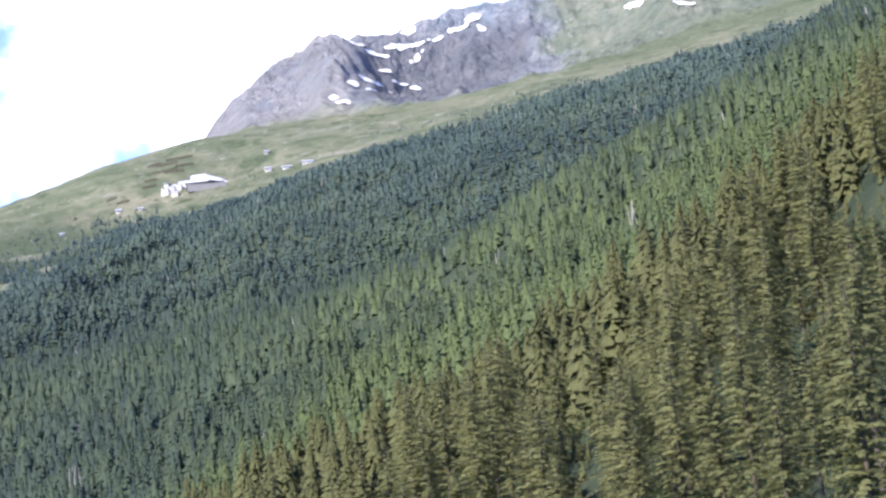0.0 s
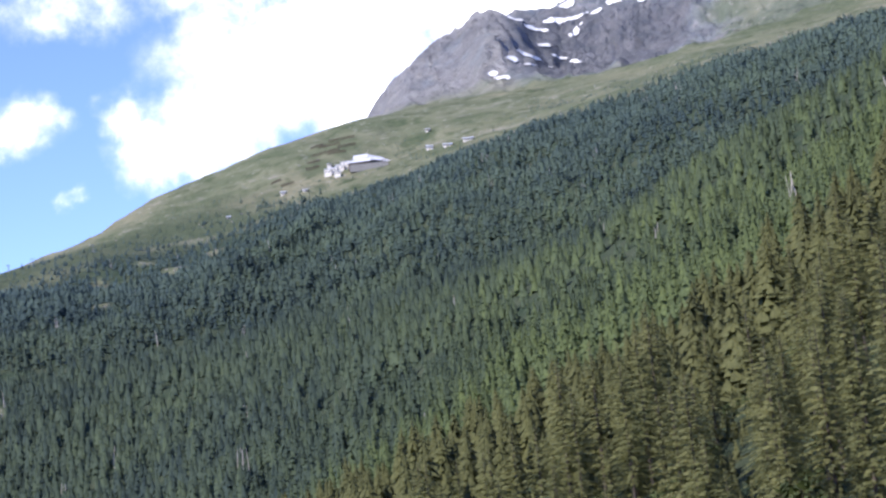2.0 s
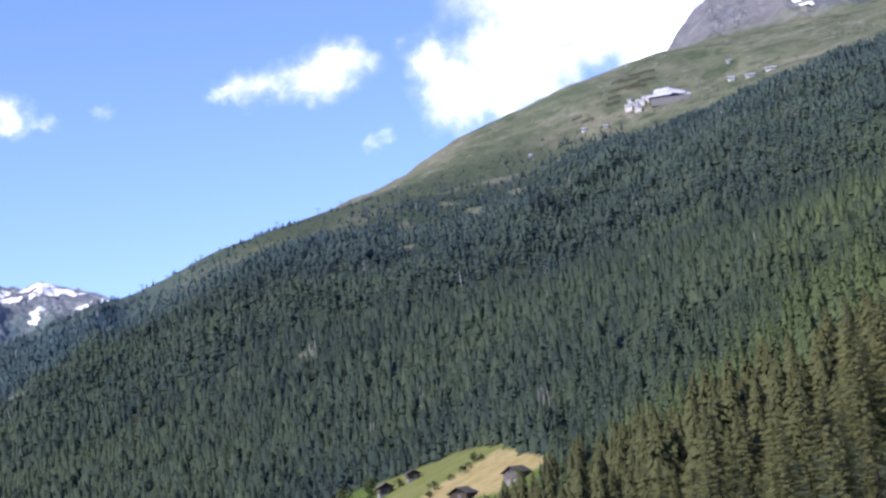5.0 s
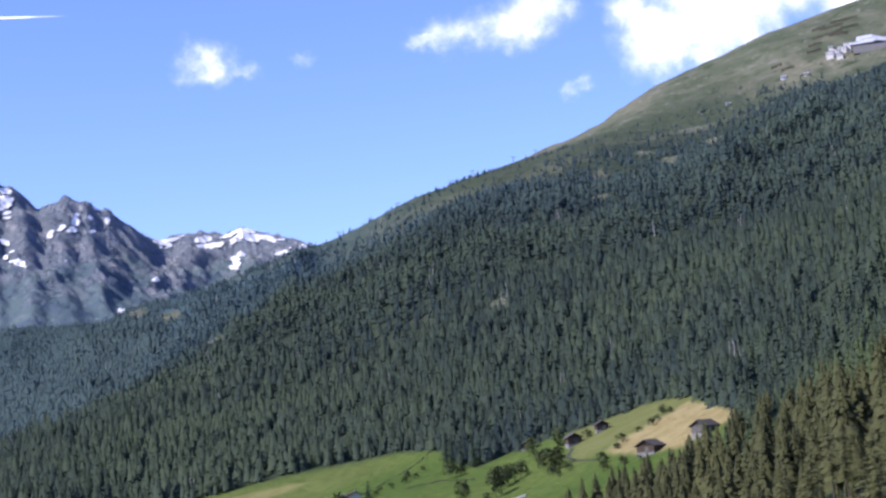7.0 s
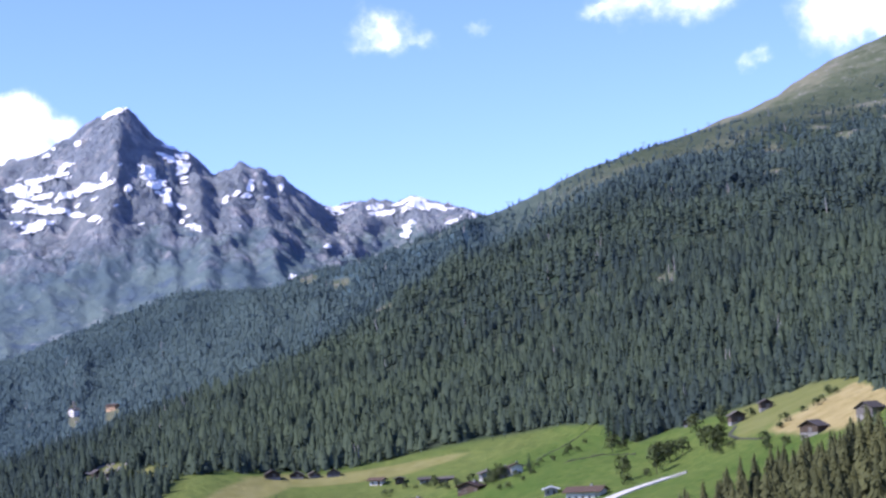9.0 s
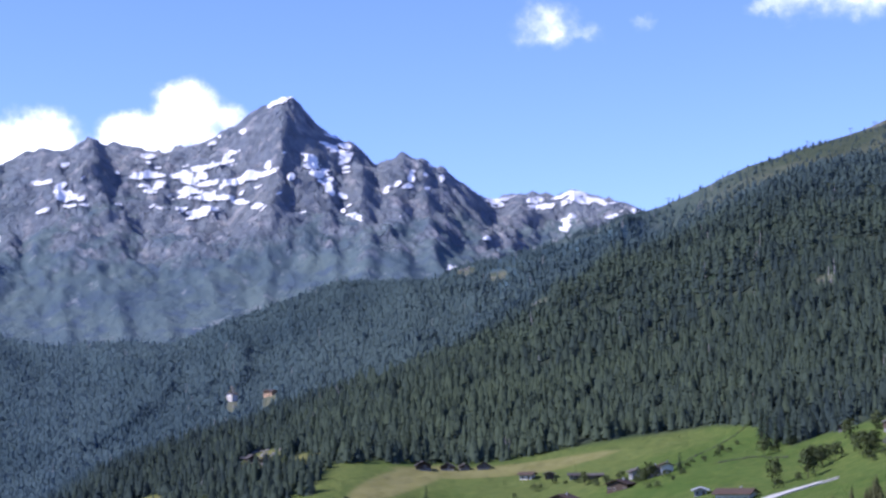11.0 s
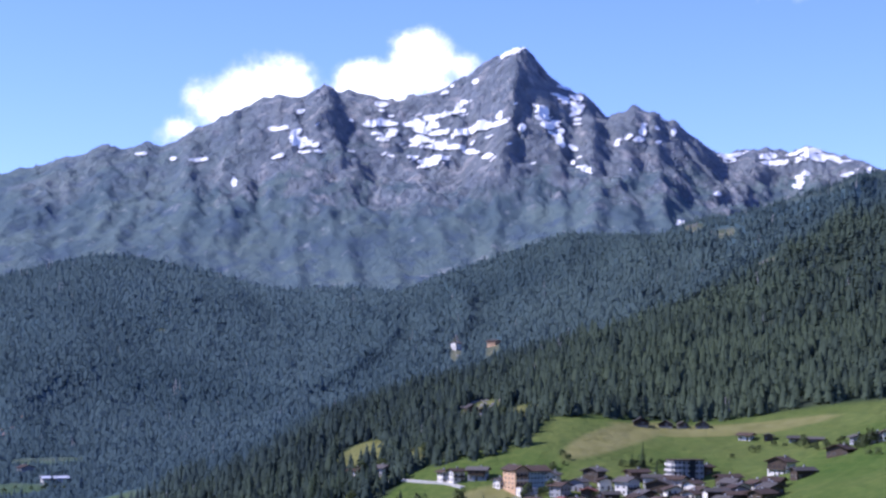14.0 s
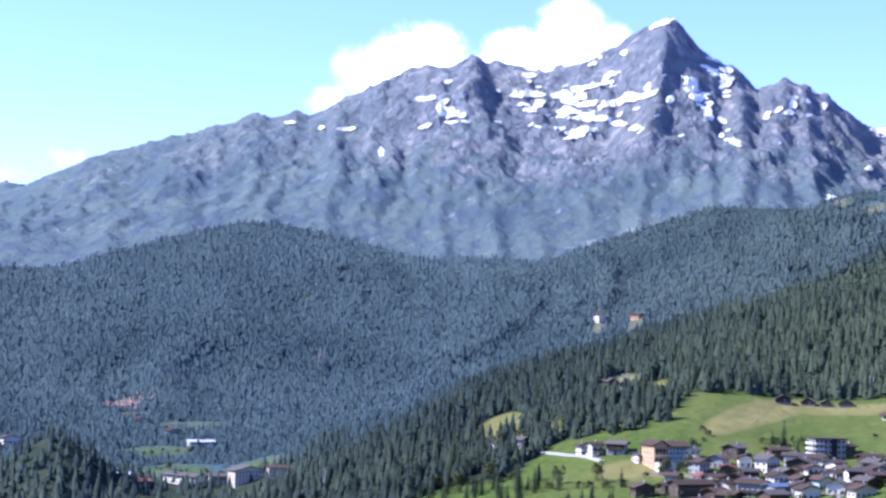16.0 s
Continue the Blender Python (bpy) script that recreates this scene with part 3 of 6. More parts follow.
def forest(az, r):
    """How dense the wood stands, 0..1."""
    x, y = -np.sin(np.radians(az)) * r, np.cos(np.radians(az)) * r
    wob = fractal(x / 90.0, y / 90.0, 3, 61)
    top = chain_at(TREE_TOP, az)
    edge = r + wob * 40 + fractal(x / 210.0, y / 210.0, 2, 64) * 70 * step(8, 11, az)
    last = np.maximum(chain_at(LAST_TREES, az), top + 30)
    f = 1 - step(top - 25, top + 25, edge)
    clump = step(-0.05, 0.30, fractal(x / 48.0, y / 48.0, 3, 88))
    loose = np.clip((last - edge) / (last - top), 0, 1)                             # single trees and clumps above the closed wood
    f = np.maximum(f, np.sqrt(loose) * (0.22 + 0.68 * clump) * (edge < last))
    low, high = chain_at(MEADOW_LOW, az), chain_at(MEADOW_TOP, az)
    f = f * np.where((r > low + wob * 14) & (r < high + wob * 12), 0.0, 1.0)
    for a, d, wa, wd in GLADES:
        f = f * np.where(((az - a) / wa) ** 2 + ((r - d) / wd) ** 2 < 1 + wob * 1.2, 0.0, 1.0)
    knoll = ((az - 55.2) / 2.6) ** 2 + ((r - 1330) / 110.0) ** 2 < 1
    f = f * np.where((az > 47.3) & (r > np.interp(az, [47, 50, 52.4, 53.3], [1220, 1130, 1180, 1415])) & (r < 1500) & ~knoll, 0.3, 1.0)
    f = f * np.where((az > 30) & (r > 1450), 1.0, 0.5 + 0.5 * step(-0.42, -0.12, fractal(x / 45.0, y / 45.0, 3, 70)))          # small gaps
    return f * step(150, 160, r)


# ---- building helpers ----


def part(name, bm, material, parent=None, label=""):
    """Links a bmesh as one mesh object, under a thing where one is given."""
    me = bpy.data.meshes.new(name)
    bm.to_mesh(me)
    bm.free()
    me.materials.append(material)
    ob = new(name, me)
    if parent:
        ob.parent = parent
    if label:
        ob["label"] = label
    return ob


def raw_mesh(name, verts, tris, material, attrs=(), normals=None):
    """A triangle mesh from arrays, with one value a vertex for each named attribute; normals round off the shading of foliage."""
    me = bpy.data.meshes.new(name)
    nv, nf = len(verts), len(tris)
    me.vertices.add(nv)
    me.vertices.foreach_set("co", np.ascontiguousarray(verts, dtype=np.float32).ravel())
    me.loops.add(nf * 3)
    me.loops.foreach_set("vertex_index", np.ascontiguousarray(tris, dtype=np.int32).ravel())
    me.polygons.add(nf)
    me.polygons.foreach_set("loop_start", np.arange(0, nf * 3, 3, dtype=np.int32))
    me.polygons.foreach_set("loop_total", np.full(nf, 3, dtype=np.int32))
    for key, values in attrs:
        layer = me.attributes.new(key, "FLOAT", "POINT")
        layer.data.foreach_set("value", np.ascontiguousarray(values, dtype=np.float32))
    me.update(calc_edges=True)
    if normals is not None:
        me.polygons.foreach_set("use_smooth", np.ones(nf, dtype=bool))
        me.normals_split_custom_set_from_vertices(np.ascontiguousarray(normals, dtype=np.float32))
    me.materials.append(material)
    return me


def crown_normals(verts, up, loose, seed):
    """Normals that point out of a crown and up, loosened at random, as the needles of a bough do."""
    rng = np.random.default_rng(seed)
    v = np.asarray(verts, float)
    out = v[:, :2] / (np.linalg.norm(v[:, :2], axis=1, keepdims=True) + 1e-4)
    n = np.concatenate([out, np.full((len(v), 1), up)], 1) + rng.normal(0, loose, v.shape)
    return n / np.linalg.norm(n, axis=1, keepdims=True)


def outward(verts, tris, normals):
    """The triangles, turned so that each one's face looks the way of its normals."""
    v, t = np.asarray(verts, float), np.array(tris)
    face = np.cross(v[t[:, 1]] - v[t[:, 0]], v[t[:, 2]] - v[t[:, 0]])
    wrong = (face * normals[t].sum(1)).sum(1) < 0
    t[wrong] = t[wrong][:, ::-1]
    return t


# ---- the ground ----


HAZE_FROM = [(-16, 1500), (14, 1800), (24, 1960), (27.8, 1800), (29.6, 1700), (34, 1550), (37.5, 1455), (41.7, 1300), (44, 1180), (60, 1120)]      # beyond: distance haze painted as blue into trees and forest floor
HAY_LOW, HAY_TOP = [(11.8, 735), (13.7, 732), (15.2, 768), (16.4, 808)], [(11.8, 755), (13.55, 846), (16.4, 816)]
# dark heath and boulder ground on the alp: bearing, distance, half width in degrees, half depth in metres, share; the
# wide row at -8.0 only dims a sunny slope through its colour
HEATH = [(6.34, 2864, .38, 20, 1.0), (5.6, 2735, .55, 22, 1.0), (4.1, 2790, .7, 20, .8), (8.2, 2790, .8, 45, .6), (9.0, 2705, .5, 30, .7), (10.6, 2640, .5, 25, .6), (12.2, 2700, 1.2, 30, .5), (2.5, 2700, 1.0, 30, .6), (6.8, 2960, .9, 25, .6), (-1.0, 2720, 1.2, 35, .5), (14.5, 2620, .8, 30, .6), (8.9, 2600, .35, 30, .9), (-8.0, 3500, 5.0, 480, .55), (13.0, 2560, 3.0, 70, .75), (17.0, 2490, 2.6, 90, .75), (20.8, 2420, 2.6, 120, .8), (24.0, 2400, 2.5, 120, .8)]


def make_terrain():
    na, nr = GZ.shape
    verts = np.stack([GX, GY, GZ], -1).reshape(-1, 3)
    i, j = np.meshgrid(np.arange(na), np.arange(nr - 1), indexing="ij")
    i2 = (i + 1) % na                      # the last bearing is the first again
    a, b, c, d = i * nr + j, i2 * nr + j, i2 * nr + j + 1, i * nr + j + 1
    keep = (i < na - 1)
    quads = np.stack([a, d, c, b], -1)[keep]
    tris = np.concatenate([quads[:, [0, 1, 2]], quads[:, [0, 2, 3]]])
    az, r = np.broadcast_to(AZ[:, None], GZ.shape), np.broadcast_to(RINGS[None, :], GZ.shape)
    shown = np.clip(az, -16, 60)
    wob = fractal(GX / 70.0, GY / 70.0, 4, 91)
    low, high = chain_at(MEADOW_LOW, shown), chain_at(MEADOW_TOP, shown)
    meadow = step(-14, 6, r - low + wob * 10) * step(-14, 6, high - r + wob * 8)
    glade = np.zeros_like(r)
    for ga, gd, wa, wd in GLADES:
        glade = np.maximum(glade, 1 - step(0.8, 1.5, ((shown - ga) / wa) ** 2 + ((r - gd) / wd) ** 2 + wob * 0.8))
    valley = step(47, 49, shown) * glade * (1 - step(1690, 1720, r))
    valley = np.maximum(valley, step(47.0, 47.6, shown) * step(-10, 20, r - np.interp(shown, [47, 50, 52.4, 53.3], [1220, 1130, 1180, 1415])) * (1 - step(1490, 1520, r)) * (1 - step(0.9, 1.2, ((shown - 55.2) / 2.6) ** 2 + ((r - 1330) / 110.0) ** 2)))
    top = chain_at(TREE_TOP, shown)
    alp = step(-70, 10, r - top + wob * 40)
    alp *= 1 - 0.45 * (1 - step(0, 60, r - chain_at(LAST_TREES, shown))) * step(9, 12, shown)
    alp = np.maximum(alp, glade * (1 - valley) * step(1300, 1320, r))
    lawn = glade * step(1005, 1015, r) * (1 - step(1300, 1320, r)) * (shown < 47)
    meadow = np.maximum(meadow, lawn)
    meadow = np.maximum(meadow, valley * (0.62 + 0.3 * wob))
    meadow = np.maximum(meadow, (1 - step(0.6, 1.4, ((shown - 9.5) / 0.55) ** 2 + ((r - 2562) / 36) ** 2 + wob * 0.8)))
    heath = np.zeros_like(r)
    for ha, hd, wa, wd, much in HEATH:
        heath = np.maximum(heath, much * (1 - step(0.5, 1.4, ((shown - ha) / wa) ** 2 + ((r - hd) / wd) ** 2 + wob * 1.2)))
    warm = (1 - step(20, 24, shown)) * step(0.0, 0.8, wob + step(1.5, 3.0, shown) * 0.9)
    foot = line_at(CLIFF_FOOT, AZ)[0][:, None]
    left = step(22, 26, shown)
    steep = np.gradient(GZ, axis=1) / np.gradient(RINGS)[None, :]
    rock_right = (1 - left) * step(-60, 160, r - foot + wob * 90) * (0.12 + 0.88 * step(-4.6, -2.6, shown + wob * 1.5 + (r - 3700) * 0.0012))
    fr = fractal(GX / 230.0, GY / 230.0, 5, 33)
    rock_left = left * step(2900, 3100, r) * step(np.interp(shown, [31, 34, 41, 44], [440, 420, 440, 480]), np.interp(shown, [31, 34, 41, 44], [550, 540, 550, 570]), GZ + fr * 200 + fractal(GX / 55.0, GY / 55.0, 3, 35) * 90 + (steep - 0.5) * 120) * (1 - 0.75 * step(44.5, 47.5, shown + fr * 2))
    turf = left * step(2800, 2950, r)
    hay = meadow * np.maximum.reduce([lawn * 0.4,
        step(-5, 5, r + wob * 6 - chain_at(HAY_LOW, shown)) * step(-5, 5, chain_at(HAY_TOP, shown) - r + wob * 6) * step(11.8, 12.2, shown) * (1 - step(16.0, 16.4, shown)),
        step(-6, 6, r + wob * 6 - chain_at(HAY_TOP, shown)) * step(12.6, 13.4, shown) * (1 - step(17.0, 17.6, shown)) * step(790, 800, r) * 0.30,
        (1 - step(0.7, 1.3, ((shown - 32.9) / 1.6) ** 2 + ((r - 1028 - (shown - 33) * -26) / 25) ** 2 + wob * 0.3)) * 0.55,
        (1 - step(0.7, 1.3, ((shown - 29.5) / 3.4) ** 2 + ((r - 1062) / 14) ** 2 + wob * 0.3)) * 0.5,
        (1 - step(0.7, 1.3, ((shown - 41.6) / 1.1) ** 2 + ((r - 1010) / 14) ** 2 + wob * 0.3)) * 0.8,
        (1 - step(0.6, 1.3, ((shown - 36.6) / 1.4) ** 2 + ((r - 935) / 18) ** 2 + wob * 0.4)) * 0.5,
        step(0.15, 0.6, fractal(GX / 120.0, GY / 120.0, 3, 19)) * 0.10])
    # where the painted shade of the right peak's basin lies
    basin_shade = 0.85 * rock_right * step(-4.6, -2.8, shown + wob) * (1 - step(1.6, 2.6, shown + wob * 0.5)) * step(3300, 3380, r + wob * 60) * (1 - step(4080, 4180, r + wob * 60))
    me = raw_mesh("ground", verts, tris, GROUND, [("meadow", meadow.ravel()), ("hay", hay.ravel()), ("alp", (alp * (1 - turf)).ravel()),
                                                  ("haze_tint", step(chain_at(HAZE_FROM, shown) - 40, chain_at(HAZE_FROM, shown) + 40, r).ravel() * (step(20, 26, shown) * (1 - (shown > 46) * (r < 1430))).ravel()), ("heath", heath.ravel()), ("warm", warm.ravel() * 0.75), ("turf", turf.ravel()), ("basin_shade", basin_shade.ravel()), ("rock", np.maximum(rock_right, rock_left).ravel())])
    return tagged(new("ground", me), "alpine valley ground of pasture, forest floor, alp and grey rock", "mountain", kind="structure")


make_terrain()

# ---- snow patches, placed to fit the camera's view: bearing, height above the datum, half width and half height in metres, tilt in degrees ----
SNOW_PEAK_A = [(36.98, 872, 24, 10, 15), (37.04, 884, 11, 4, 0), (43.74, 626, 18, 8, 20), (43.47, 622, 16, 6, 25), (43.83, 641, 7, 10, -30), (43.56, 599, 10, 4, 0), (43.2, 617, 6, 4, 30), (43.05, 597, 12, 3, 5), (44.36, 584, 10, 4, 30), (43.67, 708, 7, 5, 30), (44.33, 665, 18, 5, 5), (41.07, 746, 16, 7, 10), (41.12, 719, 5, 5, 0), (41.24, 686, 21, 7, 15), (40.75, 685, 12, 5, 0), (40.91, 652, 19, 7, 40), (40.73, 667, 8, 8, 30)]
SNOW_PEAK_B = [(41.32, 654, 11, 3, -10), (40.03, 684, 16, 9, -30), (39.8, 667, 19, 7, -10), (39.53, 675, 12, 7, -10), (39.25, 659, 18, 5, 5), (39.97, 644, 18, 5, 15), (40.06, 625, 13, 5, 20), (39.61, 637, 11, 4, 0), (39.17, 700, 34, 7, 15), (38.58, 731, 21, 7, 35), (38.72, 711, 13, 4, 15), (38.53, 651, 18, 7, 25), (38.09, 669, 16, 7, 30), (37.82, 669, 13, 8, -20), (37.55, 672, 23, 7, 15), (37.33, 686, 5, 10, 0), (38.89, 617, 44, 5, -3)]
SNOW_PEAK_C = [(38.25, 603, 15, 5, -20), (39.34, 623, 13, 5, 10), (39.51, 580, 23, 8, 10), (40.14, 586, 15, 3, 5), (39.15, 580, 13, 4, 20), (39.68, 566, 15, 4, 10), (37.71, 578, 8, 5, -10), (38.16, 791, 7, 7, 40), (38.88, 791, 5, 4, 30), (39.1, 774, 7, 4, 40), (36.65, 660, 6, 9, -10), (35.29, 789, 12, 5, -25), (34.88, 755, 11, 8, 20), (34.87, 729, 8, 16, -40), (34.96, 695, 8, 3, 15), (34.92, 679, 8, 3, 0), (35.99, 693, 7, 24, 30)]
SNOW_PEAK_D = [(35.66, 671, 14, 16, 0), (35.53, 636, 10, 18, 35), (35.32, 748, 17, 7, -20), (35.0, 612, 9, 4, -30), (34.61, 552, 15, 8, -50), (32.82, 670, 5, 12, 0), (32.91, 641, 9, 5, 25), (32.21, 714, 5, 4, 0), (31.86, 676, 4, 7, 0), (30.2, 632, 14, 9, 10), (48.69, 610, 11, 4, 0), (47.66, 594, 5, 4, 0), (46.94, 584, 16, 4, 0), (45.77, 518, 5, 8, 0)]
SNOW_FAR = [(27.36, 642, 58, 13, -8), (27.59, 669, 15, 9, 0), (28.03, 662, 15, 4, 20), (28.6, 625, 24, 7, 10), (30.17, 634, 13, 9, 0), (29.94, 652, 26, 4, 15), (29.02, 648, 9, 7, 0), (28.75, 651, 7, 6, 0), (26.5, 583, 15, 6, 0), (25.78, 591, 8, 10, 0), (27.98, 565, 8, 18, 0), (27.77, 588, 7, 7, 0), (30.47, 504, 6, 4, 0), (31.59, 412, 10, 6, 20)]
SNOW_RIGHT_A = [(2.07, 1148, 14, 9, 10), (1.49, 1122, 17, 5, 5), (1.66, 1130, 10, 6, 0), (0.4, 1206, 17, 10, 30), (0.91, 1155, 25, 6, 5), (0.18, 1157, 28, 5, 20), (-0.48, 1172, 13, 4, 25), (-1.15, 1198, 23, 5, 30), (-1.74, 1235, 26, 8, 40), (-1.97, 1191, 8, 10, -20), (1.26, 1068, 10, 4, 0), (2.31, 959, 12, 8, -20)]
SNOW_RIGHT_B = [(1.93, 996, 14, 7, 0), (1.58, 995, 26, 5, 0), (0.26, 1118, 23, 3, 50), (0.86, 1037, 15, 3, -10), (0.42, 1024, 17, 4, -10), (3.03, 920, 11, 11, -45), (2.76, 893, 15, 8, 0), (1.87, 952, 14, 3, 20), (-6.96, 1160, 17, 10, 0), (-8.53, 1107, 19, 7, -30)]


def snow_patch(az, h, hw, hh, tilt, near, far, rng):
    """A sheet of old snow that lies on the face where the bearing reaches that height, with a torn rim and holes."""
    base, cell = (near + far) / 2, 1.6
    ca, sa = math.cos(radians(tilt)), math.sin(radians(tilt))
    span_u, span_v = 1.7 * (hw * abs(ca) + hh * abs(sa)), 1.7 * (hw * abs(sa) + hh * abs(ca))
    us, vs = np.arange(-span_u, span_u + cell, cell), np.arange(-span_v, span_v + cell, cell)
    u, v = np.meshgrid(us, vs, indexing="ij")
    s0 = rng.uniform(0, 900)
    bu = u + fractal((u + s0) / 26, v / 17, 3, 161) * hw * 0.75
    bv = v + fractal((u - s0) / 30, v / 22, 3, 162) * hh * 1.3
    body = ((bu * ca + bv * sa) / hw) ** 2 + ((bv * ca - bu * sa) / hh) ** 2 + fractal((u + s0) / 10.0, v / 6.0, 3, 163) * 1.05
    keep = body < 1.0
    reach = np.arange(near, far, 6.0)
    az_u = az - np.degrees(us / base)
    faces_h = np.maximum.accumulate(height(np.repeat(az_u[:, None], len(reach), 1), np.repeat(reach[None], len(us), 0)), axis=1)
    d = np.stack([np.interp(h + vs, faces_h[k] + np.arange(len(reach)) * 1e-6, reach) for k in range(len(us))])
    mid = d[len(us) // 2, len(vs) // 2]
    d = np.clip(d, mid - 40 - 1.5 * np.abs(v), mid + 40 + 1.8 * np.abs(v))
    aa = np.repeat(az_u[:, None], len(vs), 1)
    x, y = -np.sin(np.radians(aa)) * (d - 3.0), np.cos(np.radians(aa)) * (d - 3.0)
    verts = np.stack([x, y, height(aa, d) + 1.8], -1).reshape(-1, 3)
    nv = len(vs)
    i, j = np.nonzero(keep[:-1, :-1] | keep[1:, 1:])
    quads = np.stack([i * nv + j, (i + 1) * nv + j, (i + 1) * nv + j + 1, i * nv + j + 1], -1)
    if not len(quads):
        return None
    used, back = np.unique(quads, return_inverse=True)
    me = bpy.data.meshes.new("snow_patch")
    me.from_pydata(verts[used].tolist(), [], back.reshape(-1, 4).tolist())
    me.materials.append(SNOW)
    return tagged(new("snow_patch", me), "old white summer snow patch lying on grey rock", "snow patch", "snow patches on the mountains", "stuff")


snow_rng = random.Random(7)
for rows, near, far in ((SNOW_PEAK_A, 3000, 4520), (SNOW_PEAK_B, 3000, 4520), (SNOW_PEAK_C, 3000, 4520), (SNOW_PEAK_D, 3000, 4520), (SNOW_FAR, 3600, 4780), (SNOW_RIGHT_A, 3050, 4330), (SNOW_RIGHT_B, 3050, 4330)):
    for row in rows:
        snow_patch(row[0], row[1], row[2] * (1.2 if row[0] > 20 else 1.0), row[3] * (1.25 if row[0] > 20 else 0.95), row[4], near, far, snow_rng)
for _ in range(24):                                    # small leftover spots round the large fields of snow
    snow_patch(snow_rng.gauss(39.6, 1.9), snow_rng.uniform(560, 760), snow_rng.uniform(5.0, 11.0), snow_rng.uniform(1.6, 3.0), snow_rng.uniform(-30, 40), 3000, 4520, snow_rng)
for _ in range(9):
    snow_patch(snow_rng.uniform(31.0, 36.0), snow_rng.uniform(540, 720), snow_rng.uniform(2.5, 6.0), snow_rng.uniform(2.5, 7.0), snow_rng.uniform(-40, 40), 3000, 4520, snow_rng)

# ---- woods ----


def fir(tiers, sides, rng, width, trunk=True, notch=0.58):
    """A small conifer one metre high: skirts of drooping boughs round a stem; arrays of points and triangles."""
    verts, tris = [], []
    if trunk:
        for k in range(3):
            a = k * math.tau / 3
            verts.append((0.022 * math.cos(a), 0.022 * math.sin(a), -0.04))
        verts.append((0, 0, 0.5))
        tris += [(0, 1, 3), (1, 2, 3), (2, 0, 3)]
    for t in range(tiers):
        f = t / tiers
        base = 0.10 + 0.74 * f + rng.uniform(-0.02, 0.02)
        tip = min(1.0, base + 0.34 * (1 - 0.35 * f)) if t < tiers - 1 else 1.0
        radius = width * (1 - f) ** 0.85 * rng.uniform(0.85, 1.12) + 0.018
        lean = (rng.uniform(-0.02, 0.02), rng.uniform(-0.02, 0.02))
        spin = rng.uniform(0, 6.3)
        apex = len(verts)
        verts.append((lean[0] * 0.5, lean[1] * 0.5, tip))
        for k in range(sides):
            a = spin + k * math.tau / sides
            out = radius * (1.0 if k % 2 else notch) * rng.uniform(0.82, 1.2)
            verts.append((lean[0] + out * math.cos(a), lean[1] + out * math.sin(a), base - (0.05 if k % 2 else -0.03) + rng.uniform(-0.03, 0.03)))
        tris += [(apex, apex + 1 + k, apex + 1 + (k + 1) % sides) for k in range(sides)]
    return np.array(verts), np.array(tris)


def feather(boughs, rng, width, trunk=True, heart=0.62, sides=5, slim=1.0):
    """A conifer one metre high: drooping boughs in a spiral round a slim dense heart."""
    verts, tris = [], []
    if trunk:
        verts += [(0.02 * math.cos(k * math.tau / 3), 0.02 * math.sin(k * math.tau / 3), -0.04) for k in range(3)] + [(0, 0, 0.5)]
        tris += [(0, 1, 3), (1, 2, 3), (2, 0, 3)]
    n, m = len(verts), sides
    verts += [(heart * width * rng.uniform(0.9, 1.1) * math.cos(k * math.tau / m), heart * width * rng.uniform(0.9, 1.1) * math.sin(k * math.tau / m), 0.10 + rng.uniform(-0.03, 0.03)) for k in range(m)] + [(0, 0, 1.0)]
    tris += [(n + k, n + (k + 1) % m, n + m) for k in range(m)]
    for i in range(boughs):
        f = min(1.0, max(0.0, (i + rng.uniform(-0.8, 0.8)) / boughs))
        z = 0.09 + 0.88 * f
        reach = width * (1 - f) ** 0.85 * rng.uniform(0.8, 1.22) + 0.015
        a = i * 2.399 + rng.uniform(-0.6, 0.6)
        drop = rng.uniform(0.45, 1.1) * reach * (1 - 0.5 * f)
        c, s, side = math.cos(a), math.sin(a), reach * rng.uniform(0.30, 0.5) * slim
        n = len(verts)
        verts += [(0, 0, min(0.99, z + reach * 0.55)), (c * reach, s * reach, z - drop),
                  (c * reach * 0.6 - s * side, s * reach * 0.6 + c * side, z - drop * 0.9), (c * reach * 0.6 + s * side, s * reach * 0.6 - c * side, z - drop * 0.9)]
        tris += [(n, n + 2, n + 1), (n, n + 1, n + 3)]
    return np.array(verts), np.array(tris)


def scatter(az0, az1, r0, r1, spacing, seed, dens=forest):
    """Random places in a sector, thinned by the density; bearings and distances."""
    rng = np.random.default_rng(seed)
    n = int(radians(az1 - az0) / 2 * (r1 ** 2 - r0 ** 2) / spacing ** 2)
    cols = max(1, int((az1 - az0) / math.degrees(spacing / ((r0 + r1) / 2))))
    rows = max(1, n // cols)
    a, b = np.meshgrid((np.arange(cols) + 0.5) / cols, (np.arange(rows) + 0.5) / rows)
    a, b = a.ravel() + rng.uniform(-0.8, 0.8, a.size) / cols, b.ravel() + rng.uniform(-0.8, 0.8, b.size) / rows
    az, r = az0 + a * (az1 - az0), np.sqrt(r0 ** 2 + b * (r1 ** 2 - r0 ** 2))
    keep = rng.random(az.size) < dens(az, r)
    return az[keep], r[keep], rng


def larch_share(az, r):
    """Where the wood is light larch rather than dark fir."""
    x, y = -np.sin(np.radians(az)) * r, np.cos(np.radians(az)) * r
    patch = fractal(x / 170.0, y / 170.0, 3, 120)
    strip = np.exp(-((r - 760) / 330.0) ** 2) * (1 - step(3, 12, az))
    return np.clip(0.12 * (1 - 0.7 * step(12, 18, az)) + patch * (0.6 - 0.4 * step(12, 18, az)) + strip * 0.75 + 0.85 * (1 - step(400, 760, r + patch * 160)), 0, 1)




